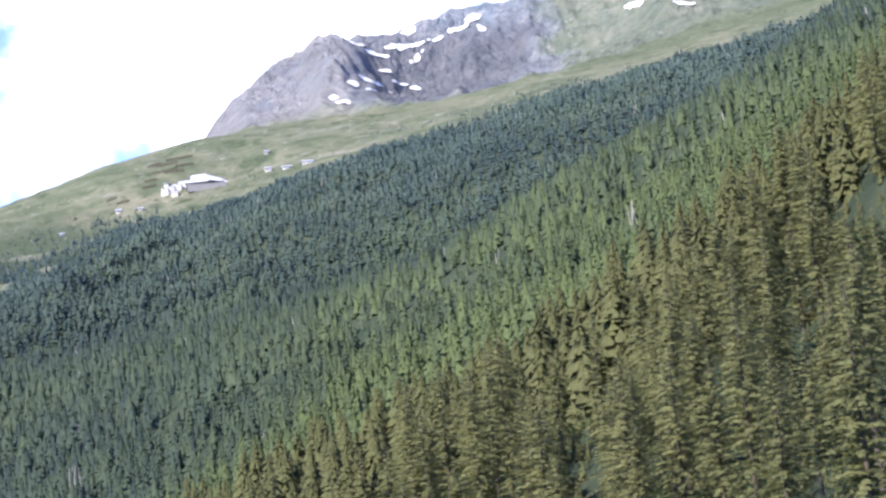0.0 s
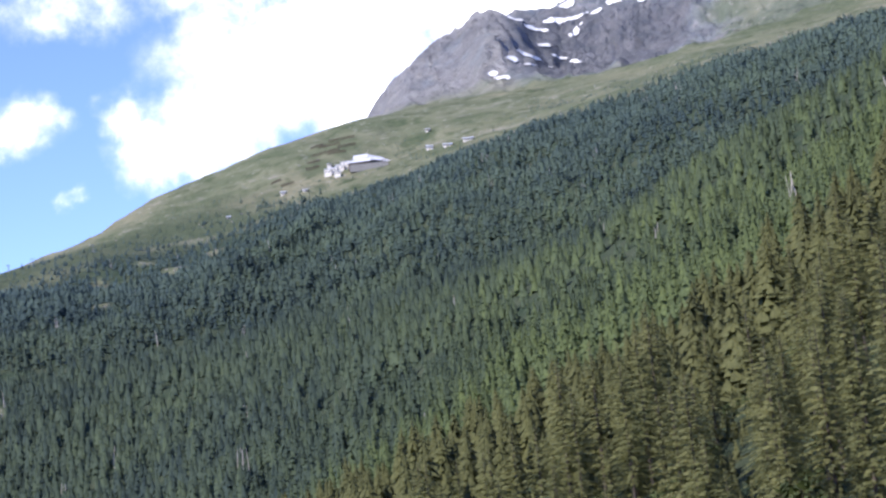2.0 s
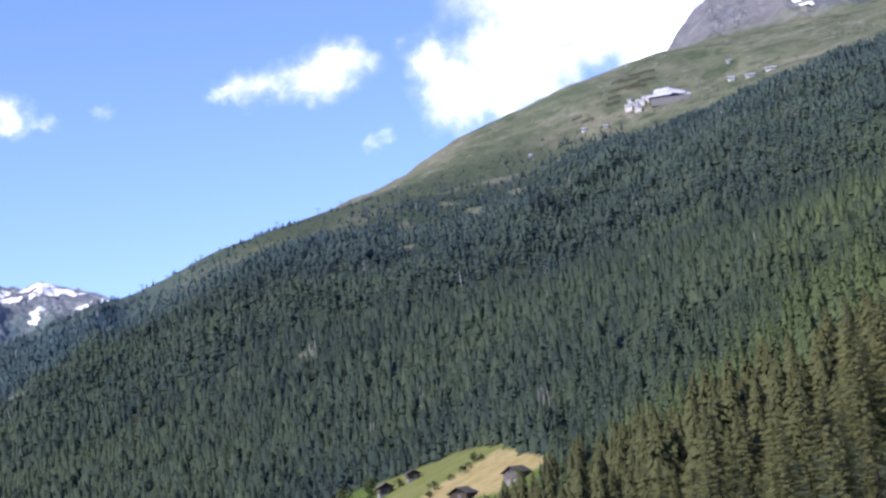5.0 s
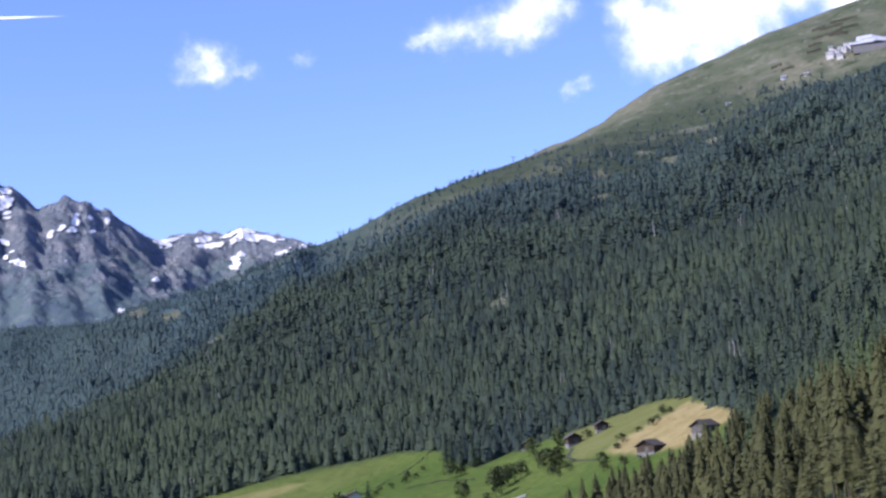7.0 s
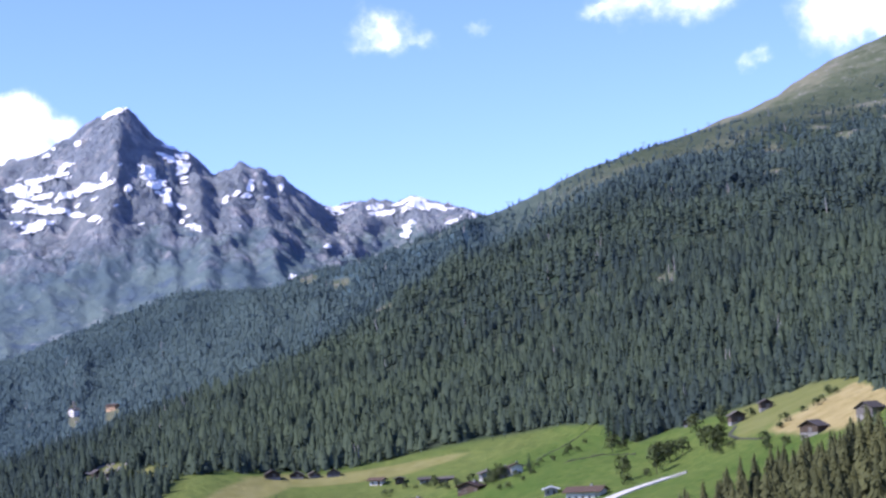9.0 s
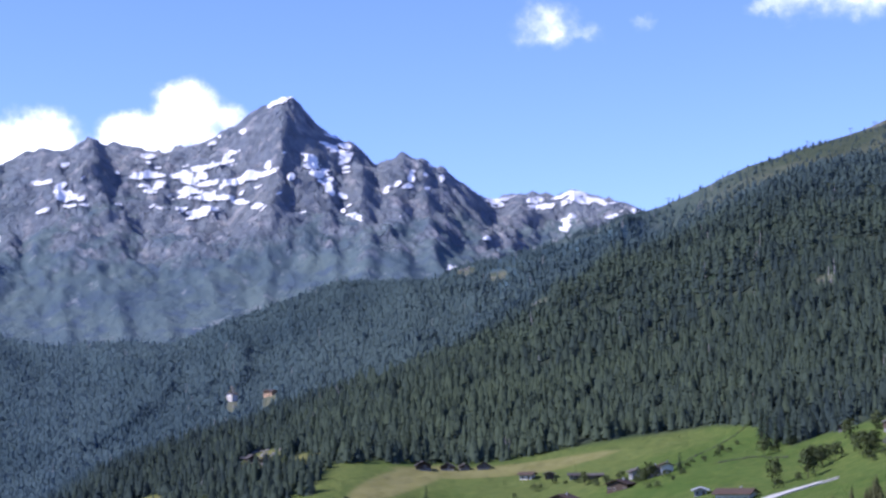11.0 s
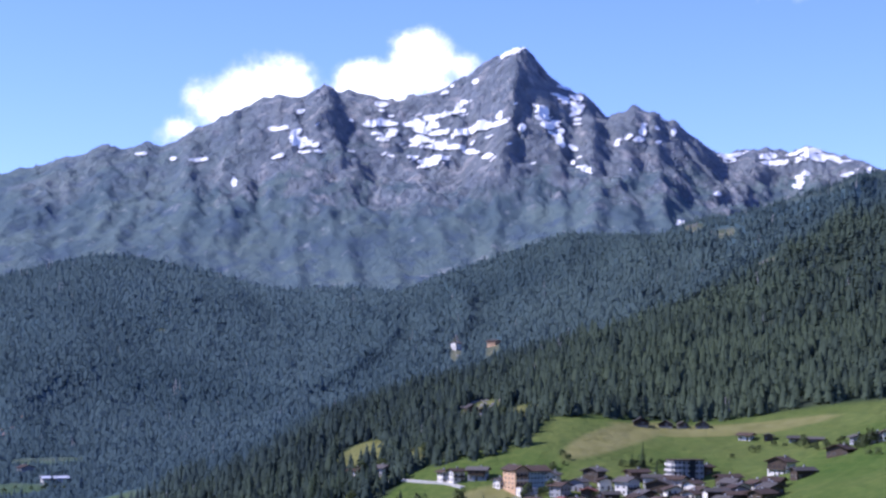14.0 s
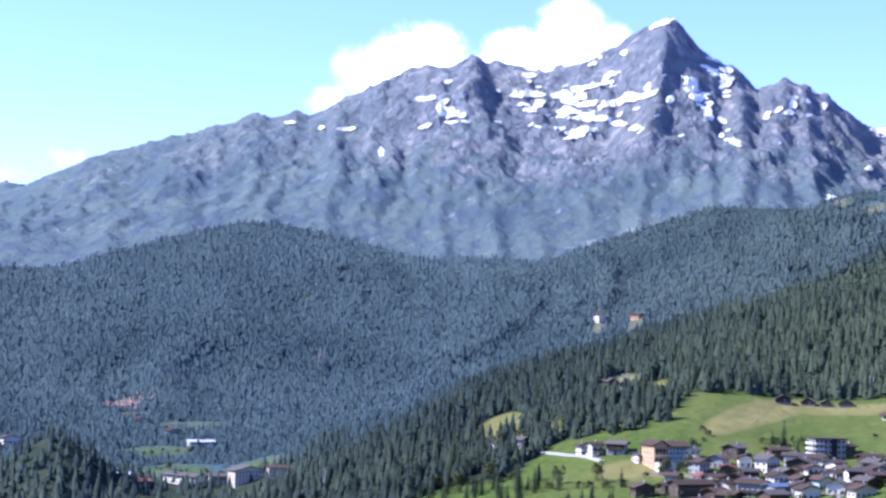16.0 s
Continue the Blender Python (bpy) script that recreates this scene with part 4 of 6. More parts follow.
def wood(name, az0, az1, r0, r1, spacing, tall, shapes, seed, label, dens=forest, up=0.65, even=(0.5, 1.25), loose=0.28, mottle=0.55, needles=NEEDLES):
    """A stretch of forest as one object. up: how far the crowns' shading turns to the sky; even: spread of the heights."""
    az, r, rng = scatter(az0, az1, r0, r1, spacing, seed, dens)
    z = height(az, r)
    x, y = -np.sin(np.radians(az)) * r, np.cos(np.radians(az)) * r
    grow = 0.8 + 0.3 * value_noise(x / 60, y / 60, 5)
    tree_h = tall * grow * rng.uniform(*even, az.size)
    tree_h *= 1 - 0.5 * step(2050, 2400, r) * (1 - step(30, 36, az)) * step(9, 14, az) - 0.3 * step(2300, 2500, r) * (1 - step(9, 14, az))
    larch = np.clip(larch_share(az, r) + rng.uniform(-0.3, 0.3, az.size), 0, 1) * np.where((az > 4) & (r > 640), 0.6, 1.0)
    tint = np.clip(0.27 + (rng.random(az.size) - 0.5) * mottle + value_noise(x / 90, y / 90, 9) * 0.5 + fractal(x / 330, y / 330, 3, 66) * 0.6 + fractal(x / 95, y / 95, 3, 67) * 0.5 - 0.02 - 0.2 * step(8, 15, az) * (1 - step(28, 33, az) * (r > 1450)), 0, 1)
    pick = rng.integers(0, len(shapes), az.size)
    # share of the painted haze, growing with distance
    border, soft = chain_at(HAZE_FROM, az), np.interp(az, [14, 24], [650, 130])
    haze_tint = step(border - soft, border + soft, r) * np.interp(az, [10, 20, 32, 44], [0.38, 0.7, 0.62, 1.0]) * (1 - 0.7 * ((az > 46) & (r < 1430)))
    all_v, all_t, all_n, all_tint, all_larch, all_haze, start = [], [], [], [], [], [], 0
    for k, (sv, st) in enumerate(shapes):
        sn = crown_normals(sv, up, loose, 400 + k)
        st = outward(sv, st, sn)
        sel = np.nonzero(pick == k)[0]
        if not len(sel):
            continue
        spin = rng.uniform(0, math.tau, len(sel))
        c, s, h = np.cos(spin)[:, None], np.sin(spin)[:, None], tree_h[sel][:, None]
        w = h * rng.uniform(0.9, 1.4, len(sel))[:, None]
        vx = (sv[None, :, 0] * c - sv[None, :, 1] * s) * w + x[sel][:, None]
        vy = (sv[None, :, 0] * s + sv[None, :, 1] * c) * w + y[sel][:, None]
        vz = sv[None, :, 2] * h + z[sel][:, None] - 0.4
        all_v.append(np.stack([vx, vy, vz], -1).reshape(-1, 3))
        all_n.append(np.stack([sn[None, :, 0] * c - sn[None, :, 1] * s, sn[None, :, 0] * s + sn[None, :, 1] * c, np.broadcast_to(sn[None, :, 2], vx.shape)], -1).reshape(-1, 3))
        all_t.append((st[None] + (np.arange(len(sel)) * len(sv))[:, None, None]).reshape(-1, 3) + start)
        all_tint.append(np.repeat(tint[sel], len(sv)))
        all_larch.append(np.repeat(larch[sel], len(sv)))
        all_haze.append(np.repeat(haze_tint[sel], len(sv)))
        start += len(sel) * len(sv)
    me = raw_mesh(name, np.concatenate(all_v), np.concatenate(all_t), needles, [("haze_tint", np.concatenate(all_haze)), ("tint", np.concatenate(all_tint)), ("larch", np.concatenate(all_larch))], np.concatenate(all_n))
    return tagged(new(name, me), label, "forest", kind="stuff")


shape_rng = random.Random(3)


def sprays(seed, boughs, wide, bare, tall):
    """Crown of a tall conifer: boughs in loose whorls, each with drooping side sprays of needles; points, triangles and normals."""
    rng = random.Random(seed)
    verts, tris, norm = [], [], []
    sag = [rng.uniform(0.75, 1.2) for _ in range(7)]
    for i in range(boughs):
        f = min(1.0, max(0.0, (i + rng.uniform(-0.9, 0.9)) / (boughs - 1)))
        z = tall * (bare + (0.985 - bare) * f ** 0.92)
        a = i * 2.399 + rng.uniform(-0.5, 0.5)
        lobe = sag[int(a / math.tau * 7) % 7]
        full = (1 - f) ** 0.92 * (0.7 + 0.3 * min(1, f * 4)) * lobe
        length = wide / 2 * full * rng.uniform(0.6, 1.2) + 0.22
        droop, lift = rng.uniform(0.10, 0.42) * (1 - 0.8 * f), rng.uniform(0.0, 0.22) + 0.5 * f
        n_spray = max(2, int(length / 0.34))
        ca, sa = math.cos(a), math.sin(a)
        for k in range(n_spray):
            g = (k + rng.uniform(0.5, 1.0)) / n_spray
            px, py = ca * length * g, sa * length * g
            pz = z + length * (lift * g - (droop + lift * 0.6) * g ** 2) + rng.uniform(-0.06, 0.06)
            for side in (-1, 1):
                hang = rng.random() < 0.6                     # hanging curtains and flat fans of twigs
                turn = a + side * (rng.uniform(0.5, 1.5) if hang else rng.uniform(0.1, 0.9))
                ln = rng.uniform(0.36, 0.82) * (0.5 + 0.5 * min(1.0, length / 2.2)) * (1.15 - 0.35 * g)
                wd = ln * rng.uniform(0.18, 0.36)
                dx, dy, dz = math.cos(turn), math.sin(turn), -rng.uniform(0.05, 0.6)
                if hang:
                    lean = rng.uniform(-0.1, 0.6)
                    sx, sy, sz = ca * wd * lean, sa * wd * lean, -wd
                else:
                    sx, sy, sz = -math.sin(turn) * wd, math.cos(turn) * wd, rng.uniform(-0.35, 0.35) * wd
                m = len(verts)
                verts += [(px - dx * ln * 0.3, py - dy * ln * 0.3, pz), (px + dx * ln * 0.35 + sx, py + dy * ln * 0.35 + sy, pz + dz * ln * 0.35 + sz),
                          (px + dx * ln, py + dy * ln, pz + dz * ln), (px + dx * ln * 0.35 - sx * 0.6, py + dy * ln * 0.35 - sy * 0.6, pz + dz * ln * 0.35 - sz * 0.6)]
                tris += [(m, m + 1, m + 2), (m, m + 2, m + 3)]
                nx, ny, nz = ca + rng.gauss(0, 0.28), sa + rng.gauss(0, 0.28), 0.42 + rng.gauss(0, 0.22)
                norm += [(nx, ny, nz)] * 4
    v, n = np.array(verts), np.array(norm)
    n /= np.linalg.norm(n, axis=1, keepdims=True)
    return v, outward(v, tris, n), n


FINE = [feather(150, shape_rng, w, True, 0.45, 6, 0.5) for w in (0.20, 0.23, 0.26, 0.18, 0.22)]
HALF_FINE = [feather(28, shape_rng, w, True, 0.52, 6) for w in (0.21, 0.245, 0.275, 0.19, 0.23)]
MEDIUM = [feather(14, shape_rng, w, False) for w in (0.25, 0.29, 0.33, 0.23, 0.27)]
COARSE = [fir(3, 5, shape_rng, w, False) for w in (0.27, 0.31, 0.36)]
DISTANT = [fir(1, 4, shape_rng, w, False, 1.0) for w in (0.30, 0.34, 0.38, 0.26)]


def beyond_front(az, r):
    """The near wood behind the single trees of its front."""
    return forest(az, r) * (r > np.interp(az, [-16, 10, 11, 60], [405, 395, 300, 300]))


wood("near_forest", -16, 8.5, 300, 485, 6.6, 24.0, FINE, 31, "dense olive-green conifers on the near slope", beyond_front, even=(0.6, 1.15), needles=OLIVE_NEEDLES)
wood("pasture_forest", 8.5, 21, 300, 560, 5.8, 16.0, FINE, 36, "slim olive-green conifers in front of the pasture", beyond_front, needles=OLIVE_NEEDLES)
wood("young_growth", -16, 11, 160, 405, 4.6, 5.0, HALF_FINE, 39, "young conifers and brush under the near trees", lambda az, r: forest(az, r) * (r > np.interp(az, [-16, -6, 0, 11], [160, 230, 295, 305])), needles=OLIVE_NEEDLES)
wood("larch_forest", -16, 12, 500, 950, 6.3, 14.5, HALF_FINE, 37, "light green larches and spruces on the mountainside")
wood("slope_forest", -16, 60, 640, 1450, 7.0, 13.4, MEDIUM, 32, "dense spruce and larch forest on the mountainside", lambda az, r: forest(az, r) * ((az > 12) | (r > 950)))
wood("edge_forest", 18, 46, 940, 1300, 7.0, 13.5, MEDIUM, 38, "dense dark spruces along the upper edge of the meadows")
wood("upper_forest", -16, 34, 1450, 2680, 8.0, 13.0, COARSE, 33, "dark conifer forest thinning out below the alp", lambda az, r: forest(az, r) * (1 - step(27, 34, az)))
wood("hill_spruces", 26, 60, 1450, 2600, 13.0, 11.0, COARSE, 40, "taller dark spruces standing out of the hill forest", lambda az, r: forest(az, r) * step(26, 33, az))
wood("hill_forest", 27, 60, 1450, 2620, 3.2, 6.0, DISTANT, 34, "dark green forest coloured haze-blue, covering the round hill", dens=lambda az, r: forest(az, r) * step(27, 34, az), up=1.5, even=(0.68, 1.22), loose=0.05, mottle=0.16)


def alp_cover(az, r):
    """Clumps of dwarf pines and juniper above the wood."""
    x, y = -np.sin(np.radians(az)) * r, np.cos(np.radians(az)) * r
    top = chain_at(TREE_TOP, az)
    return step(0.02, 0.3, fractal(x / 70.0, y / 70.0, 3, 140)) * (r > top - 60) * (1 - step(top + 60, top + 430, r)) * 0.8


wood("alp_shrubs", -16, 31, 2200, 2950, 8.2, 5.0, [fir(2, 6, shape_rng, w, False) for w in (0.42, 0.55, 0.34)], 35, "dark dwarf pines and shrubs dotted over the alp", alp_cover)


def dead_trunks():
    """Pale bleached snags and storm-broken stems standing in the wood."""
    bm = bmesh.new()
    az, r, rng = scatter(-14, 58, 700, 2500, 105.0, 77)
    for a, d in zip(az, r):
        for _ in range(int(rng.integers(1, 4))):
            p = spot(float(a) + rng.uniform(-0.1, 0.1), float(d) + rng.uniform(-6, 6), 0)
            h, w = rng.uniform(6, 14), rng.uniform(0.25, 0.5)
            m = Matrix.Translation(p + Vector((0, 0, h / 2 - 0.5))) @ pose(0, 0, 0, rng.uniform(-9, 9), rng.uniform(-9, 9), 0)
            bmesh.ops.create_cone(bm, cap_ends=True, segments=5, radius1=w, radius2=w * 0.35, depth=h, matrix=m)
    return tagged(part("dead_trunks", bm, plain("bleached_wood", (0.42, 0.39, 0.36), 0.9, 2.0, 0.25)), "pale bleached dead trunks standing in the forest", "dead trees", kind="stuff")


dead_trunks()

# ---- single trees of the near front ----


def near_crown(seed, tall, wide, bare, boughs=150, needles=NEAR_NEEDLES):
    v, t, n = sprays(seed, boughs, wide, bare, tall)
    return raw_mesh("crown", v, t, needles, normals=n)


def near_trunk(tall, thick):
    bm = bmesh.new()
    rings = []
    for f in (-0.04, 0.0, 0.04, 0.3, 0.6, 0.97):
        rad = thick * (1.45 if f <= 0 else 1.0 - 0.92 * f)
        rings.append([bm.verts.new((rad * math.cos(k * math.tau / 7), rad * math.sin(k * math.tau / 7), tall * f)) for k in range(7)])
    for lo, hi in zip(rings, rings[1:]):
        for k in range(7):
            bm.faces.new((lo[k], lo[(k + 1) % 7], hi[(k + 1) % 7], hi[k]))
    bm.faces.new(rings[-1])
    me = bpy.data.meshes.new("trunk")
    bm.to_mesh(me)
    bm.free()
    me.materials.append(BARK)
    return me


NEAR_KINDS = [(near_crown(s, t, w, b), near_trunk(t, 0.026 * t ** 0.8)) for s, t, w, b in ((1, 27, 13.0, .08), (2, 30, 13.6, .20), (3, 23, 12.0, .05), (4, 30, 11.6, .32), (5, 18, 10.4, .03))]


def spruce(az, r, kind, spin, scale):
    crown, trunk = NEAR_KINDS[kind]
    top = new("spruce_tree")
    top.matrix_basis = Matrix.Translation(spot(az, r, -0.2)) @ pose(0, 0, 0, 0, 0, spin) @ Matrix.Scale(scale, 4)
    for name, me in (("trunk", trunk), ("crown", crown)):
        ob = new(name, me)
        ob.parent = top
    return tagged(top, "tall olive-green spruce with drooping boughs on a steep slope", "tree", "spruces on the near slope")


def front(az, r):
    return forest(az, r) * (r < np.interp(az, [-16, 10, 11, 60], [405, 395, 300, 300])) * (r > np.interp(az, [-16, -6, 0, 11], [155, 230, 300, 310]))


front_az, front_r, front_rng = scatter(-16, 11, 155, 407, 11.0, 55, front)
for az_, r_ in sorted(zip(front_az, front_r), key=lambda p: p[1])[:300]:
    spruce(float(az_), float(r_), (0, 1, 1, 2, 3, 3, 0, 4)[int(front_rng.integers(0, 8))], float(front_rng.uniform(0, 360)), float(front_rng.uniform(0.74, 1.24)) * (1 - 0.028 * max(0.0, float(az_))))

# ---- houses ----
PLASTER = plain("white_plaster", (0.80, 0.74, 0.66), 0.9, 1.0, 0.12)
CREAM = plain("cream_plaster", (0.66, 0.58, 0.46), 0.9, 1.0, 0.14)
OCHRE = plain("ochre_plaster", (0.62, 0.40, 0.24), 0.9, 1.0, 0.16)
PALE_GREEN = plain("pale_green_plaster", (0.42, 0.50, 0.46), 0.9, 1.0, 0.12)
GREY_WALL = plain("grey_plaster", (0.36, 0.36, 0.37), 0.9, 1.0, 0.18)
TIMBER = plain("weathered_timber", (0.105, 0.078, 0.058), 0.85, 3.0, 0.35, spread=0.25)
GREY_TIMBER = plain("grey_timber", (0.160, 0.146, 0.134), 0.9, 3.0, 0.3, spread=0.15)
TILE_BROWN = plain("brown_roof", (0.090, 0.060, 0.044), 0.8, 2.0, 0.3, spread=0.25)
TILE_GREY = plain("grey_roof", (0.118, 0.102, 0.090), 0.75, 2.0, 0.3, spread=0.25)
TILE_RED = plain("red_roof", (0.270, 0.105, 0.072), 0.8, 2.0, 0.3)
TIN_BLUE = plain("blue_tin_roof", (0.165, 0.235, 0.330), 0.45, 1.0, 0.2, 0.3)
TIN_PALE = plain("pale_tin_roof", (0.70, 0.69, 0.72), 0.5, 1.0, 0.14, 0.2)
GLASS = plain("window_glass", (0.030, 0.036, 0.045), 0.12, 1.0, 0.2)
FRAME = plain("window_frame", (0.50, 0.46, 0.40), 0.7, 1.0, 0.2)
STONE = plain("quarry_stone", (0.300, 0.285, 0.265), 0.95, 2.0, 0.35)
MOSSY = plain("mossy_stone", (0.085, 0.090, 0.060), 0.95, 2.0, 0.35)
GRAVEL = plain("pale_gravel", (0.520, 0.495, 0.450), 0.95, 2.0, 0.2)
STEEL = plain("galvanised_steel", (0.300, 0.300, 0.310), 0.5, 2.0, 0.2, 0.6)


def box(bm, x0, x1, y0, y1, z0, z1):
    vs = [bm.verts.new((x, y, z)) for z in (z0, z1) for x, y in ((x0, y0), (x1, y0), (x1, y1), (x0, y1))]
    for q in ((3, 2, 1, 0), (4, 5, 6, 7), (0, 1, 5, 4), (1, 2, 6, 5), (2, 3, 7, 6), (3, 0, 4, 7)):
        bm.faces.new([vs[k] for k in q])


def gable_body(w, d, h, rise, along):
    """Walls with their gables, sunk into the slope. along: the ridge runs front to back."""
    bm = bmesh.new()
    x, y = w / 2, d / 2
    lo = [bm.verts.new(p) for p in ((-x, -y, -4), (x, -y, -4), (x, y, -4), (-x, y, -4))]
    hi = [bm.verts.new(p) for p in ((-x, -y, h), (x, -y, h), (x, y, h), (-x, y, h))]
    if along:
        r0, r1 = bm.verts.new((0, -y, h + rise)), bm.verts.new((0, y, h + rise))
        bm.faces.new((lo[0], lo[1], hi[1], r0, hi[0]))
        bm.faces.new((lo[2], lo[3], hi[3], r1, hi[2]))
        bm.faces.new((lo[1], lo[2], hi[2], hi[1]))
        bm.faces.new((lo[3], lo[0], hi[0], hi[3]))
        bm.faces.new((hi[0], r0, r1, hi[3]))
        bm.faces.new((r0, hi[1], hi[2], r1))
    else:
        r0, r1 = bm.verts.new((-x, 0, h + rise)), bm.verts.new((x, 0, h + rise))
        bm.faces.new((lo[0], lo[1], hi[1], hi[0]))
        bm.faces.new((lo[2], lo[3], hi[3], hi[2]))
        bm.faces.new((lo[1], lo[2], hi[2], r1, hi[1]))
        bm.faces.new((lo[3], lo[0], hi[0], r0, hi[3]))
        bm.faces.new((hi[0], hi[1], r1, r0))
        bm.faces.new((r0, r1, hi[2], hi[3]))
    return bm


def gable_roof(w, d, h, rise, along, over=1.35, thick=0.42):
    """Two slabs with overhanging eaves."""
    bm = bmesh.new()
    half, length = (w / 2, d / 2) if along else (d / 2, w / 2)
    slope = rise / half
    for s in (-1, 1):
        pts = [(0, rise + h + 0.05), (s * (half + over), h + 0.05 - slope * over)]
        ring = [(*pts[0],), (*pts[1],), (pts[1][0], pts[1][1] + thick), (pts[0][0], pts[0][1] + thick)]
        vs = []
        for e in (-1, 1):
            for u, z in ring:
                v = e * (length + over)
                vs.append(bm.verts.new((u, v, z) if along else (v, u, z)))
        for q in ((0, 1, 2, 3), (7, 6, 5, 4), (0, 4, 5, 1), (1, 5, 6, 2), (2, 6, 7, 3), (3, 7, 4, 0)):
            bm.faces.new([vs[k] for k in q])
    bmesh.ops.recalc_face_normals(bm, faces=bm.faces[:])
    return bm


WINDOWS = {}


def window_meshes(w, h):
    """Frame and pane of a window of that size, facing -y; kept for re-use."""
    key = (round(w, 1), round(h, 1))
    if key not in WINDOWS:
        made = []
        for name, mat, grow, depth in (("window", FRAME, 0.10, 0.05), ("pane", GLASS, -0.05, 0.09)):
            bm = bmesh.new()
            box(bm, -w / 2 - grow, w / 2 + grow, -depth, 0.0, -grow, h + grow)
            me = bpy.data.meshes.new(name)
            bm.to_mesh(me)
            bm.free()
            me.materials.append(mat)
            made.append(me)
        WINDOWS[key] = made
    return WINDOWS[key]


def add_window(house, x, y, z, turn, w=1.1, h=1.3):
    frame_me, pane_me = window_meshes(w, h)
    fr = new("window", frame_me)
    fr.parent = house
    fr.matrix_basis = pose(x, y, z, 0, 0, turn)
    pn = new("pane", pane_me)
    pn.parent = fr


def add_balcony(house, x, y, z, w, turn, mat, deep=1.2):
    bm = bmesh.new()
    box(bm, -w / 2, w / 2, -deep, 0.05, -0.16, 0.0)
    box(bm, -w / 2, w / 2, -deep, -deep + 0.1, 0.05, 0.95)
    box(bm, -w / 2, -w / 2 + 0.1, -deep + 0.1, 0.02, 0.05, 0.95)
    box(bm, w / 2 - 0.1, w / 2, -deep + 0.1, 0.02, 0.05, 0.95)
    ob = part("balcony", bm, mat, house)
    ob.matrix_basis = pose(x, y, z, 0, 0, turn)


def house(az, r, w, d, h, wall, roof, label, turn=0, along=True, rise=None, balcony=None, name="house", category="house", group="houses of the village", windows=True, chimney=True, base=None):
    """A house seen from its front at az and r: walls, roof, windows with panes, balconies, door, chimney."""
    top = new(name)
    back = d / 2 * abs(math.cos(radians(turn))) + w / 2 * abs(math.sin(radians(turn)))
    top.matrix_basis = Matrix.Translation(spot(az, r + back) + Vector((0, 0, -0.3 - 0.12 * back))) @ pose(0, 0, 0, 0, 0, az + turn)
    rise = rise if rise is not None else (w if along else d) * 0.17
    part("wall", gable_body(w, d, h, rise, along), wall, top)
    if base:
        bm = bmesh.new()
        box(bm, -w / 2 - 0.06, w / 2 + 0.06, -d / 2 - 0.06, d / 2 + 0.06, -3.9, min(2.6, h * 0.4))
        part("plinth", bm, base, top)
    part("roof", gable_roof(w, d, h, rise, along), roof, top)
    if wall in (PLASTER, CREAM, GREY_WALL) and name == "house" and h > 4.5 and balcony and int(az * 100) % 2:
        bm = bmesh.new()                       # timber-clad upper storey and gable
        y, x, z0 = -d / 2 - 0.03, w / 2 - 0.02, h * 0.52
        edge = [(-x, z0), (x, z0), (x, h), (0, h + rise - 0.1), (-x, h)] if along else [(-x, z0), (x, z0), (x, h), (-x, h)]
        near, far = [bm.verts.new((px, y - 0.03, pz)) for px, pz in edge], [bm.verts.new((px, y + 0.03, pz)) for px, pz in edge]
        bm.faces.new(near)
        bm.faces.new(far[::-1])
        for k in range(len(edge)):
            bm.faces.new((near[k], far[k], far[(k + 1) % len(edge)], near[(k + 1) % len(edge)]))
        part("timber_cladding", bm, TIMBER, top, "dark timber cladding of the upper storey")
    if windows:
        floors = max(1, int(h / 2.7))
        for fl in range(floors):
            z = 0.9 + fl * 2.75
            n = max(2, int(w / 2.6))
            for k in range(n):
                x = (k + 0.5) / n * w - w / 2
                if fl == 0 and k == n // 2:
                    continue
                add_window(top, x, -d / 2 - (0.06 if base and z < 2.6 else 0.0), z, 0)
            m = max(2, int(d / 3.2))
            for s, ang in ((-1, -90), (1, 90)):
                for k in range(m):
                    add_window(top, s * (w / 2 + (0.06 if base and z < 2.6 else 0.0)), (k + 0.5) / m * d - d / 2, z, ang)
            if balcony and fl > 0:
                add_balcony(top, 0, -d / 2, z - 0.75, w * 0.86, 0, balcony)
        n = max(2, int(w / 2.6))
        bm = bmesh.new()
        box(bm, -0.55, 0.55, -0.1, 0.0, -0.6, 2.1)
        door = part("door", bm, TIMBER, top)
        door.matrix_basis = pose((n // 2 + 0.5) / n * w - w / 2, -d / 2 - (0.07 if base else 0.0), 0.2)
    if chimney:
        bm = bmesh.new()
        box(bm, -0.4, 0.4, -0.4, 0.4, -1.0, 1.5)
        box(bm, -0.5, 0.5, -0.5, 0.5, 1.5, 1.65)
        ob = part("chimney", bm, GREY_WALL, top)
        ob.matrix_basis = pose(w * 0.14, d * 0.12, h + rise * 0.75)
    return tagged(top, label, category, group)


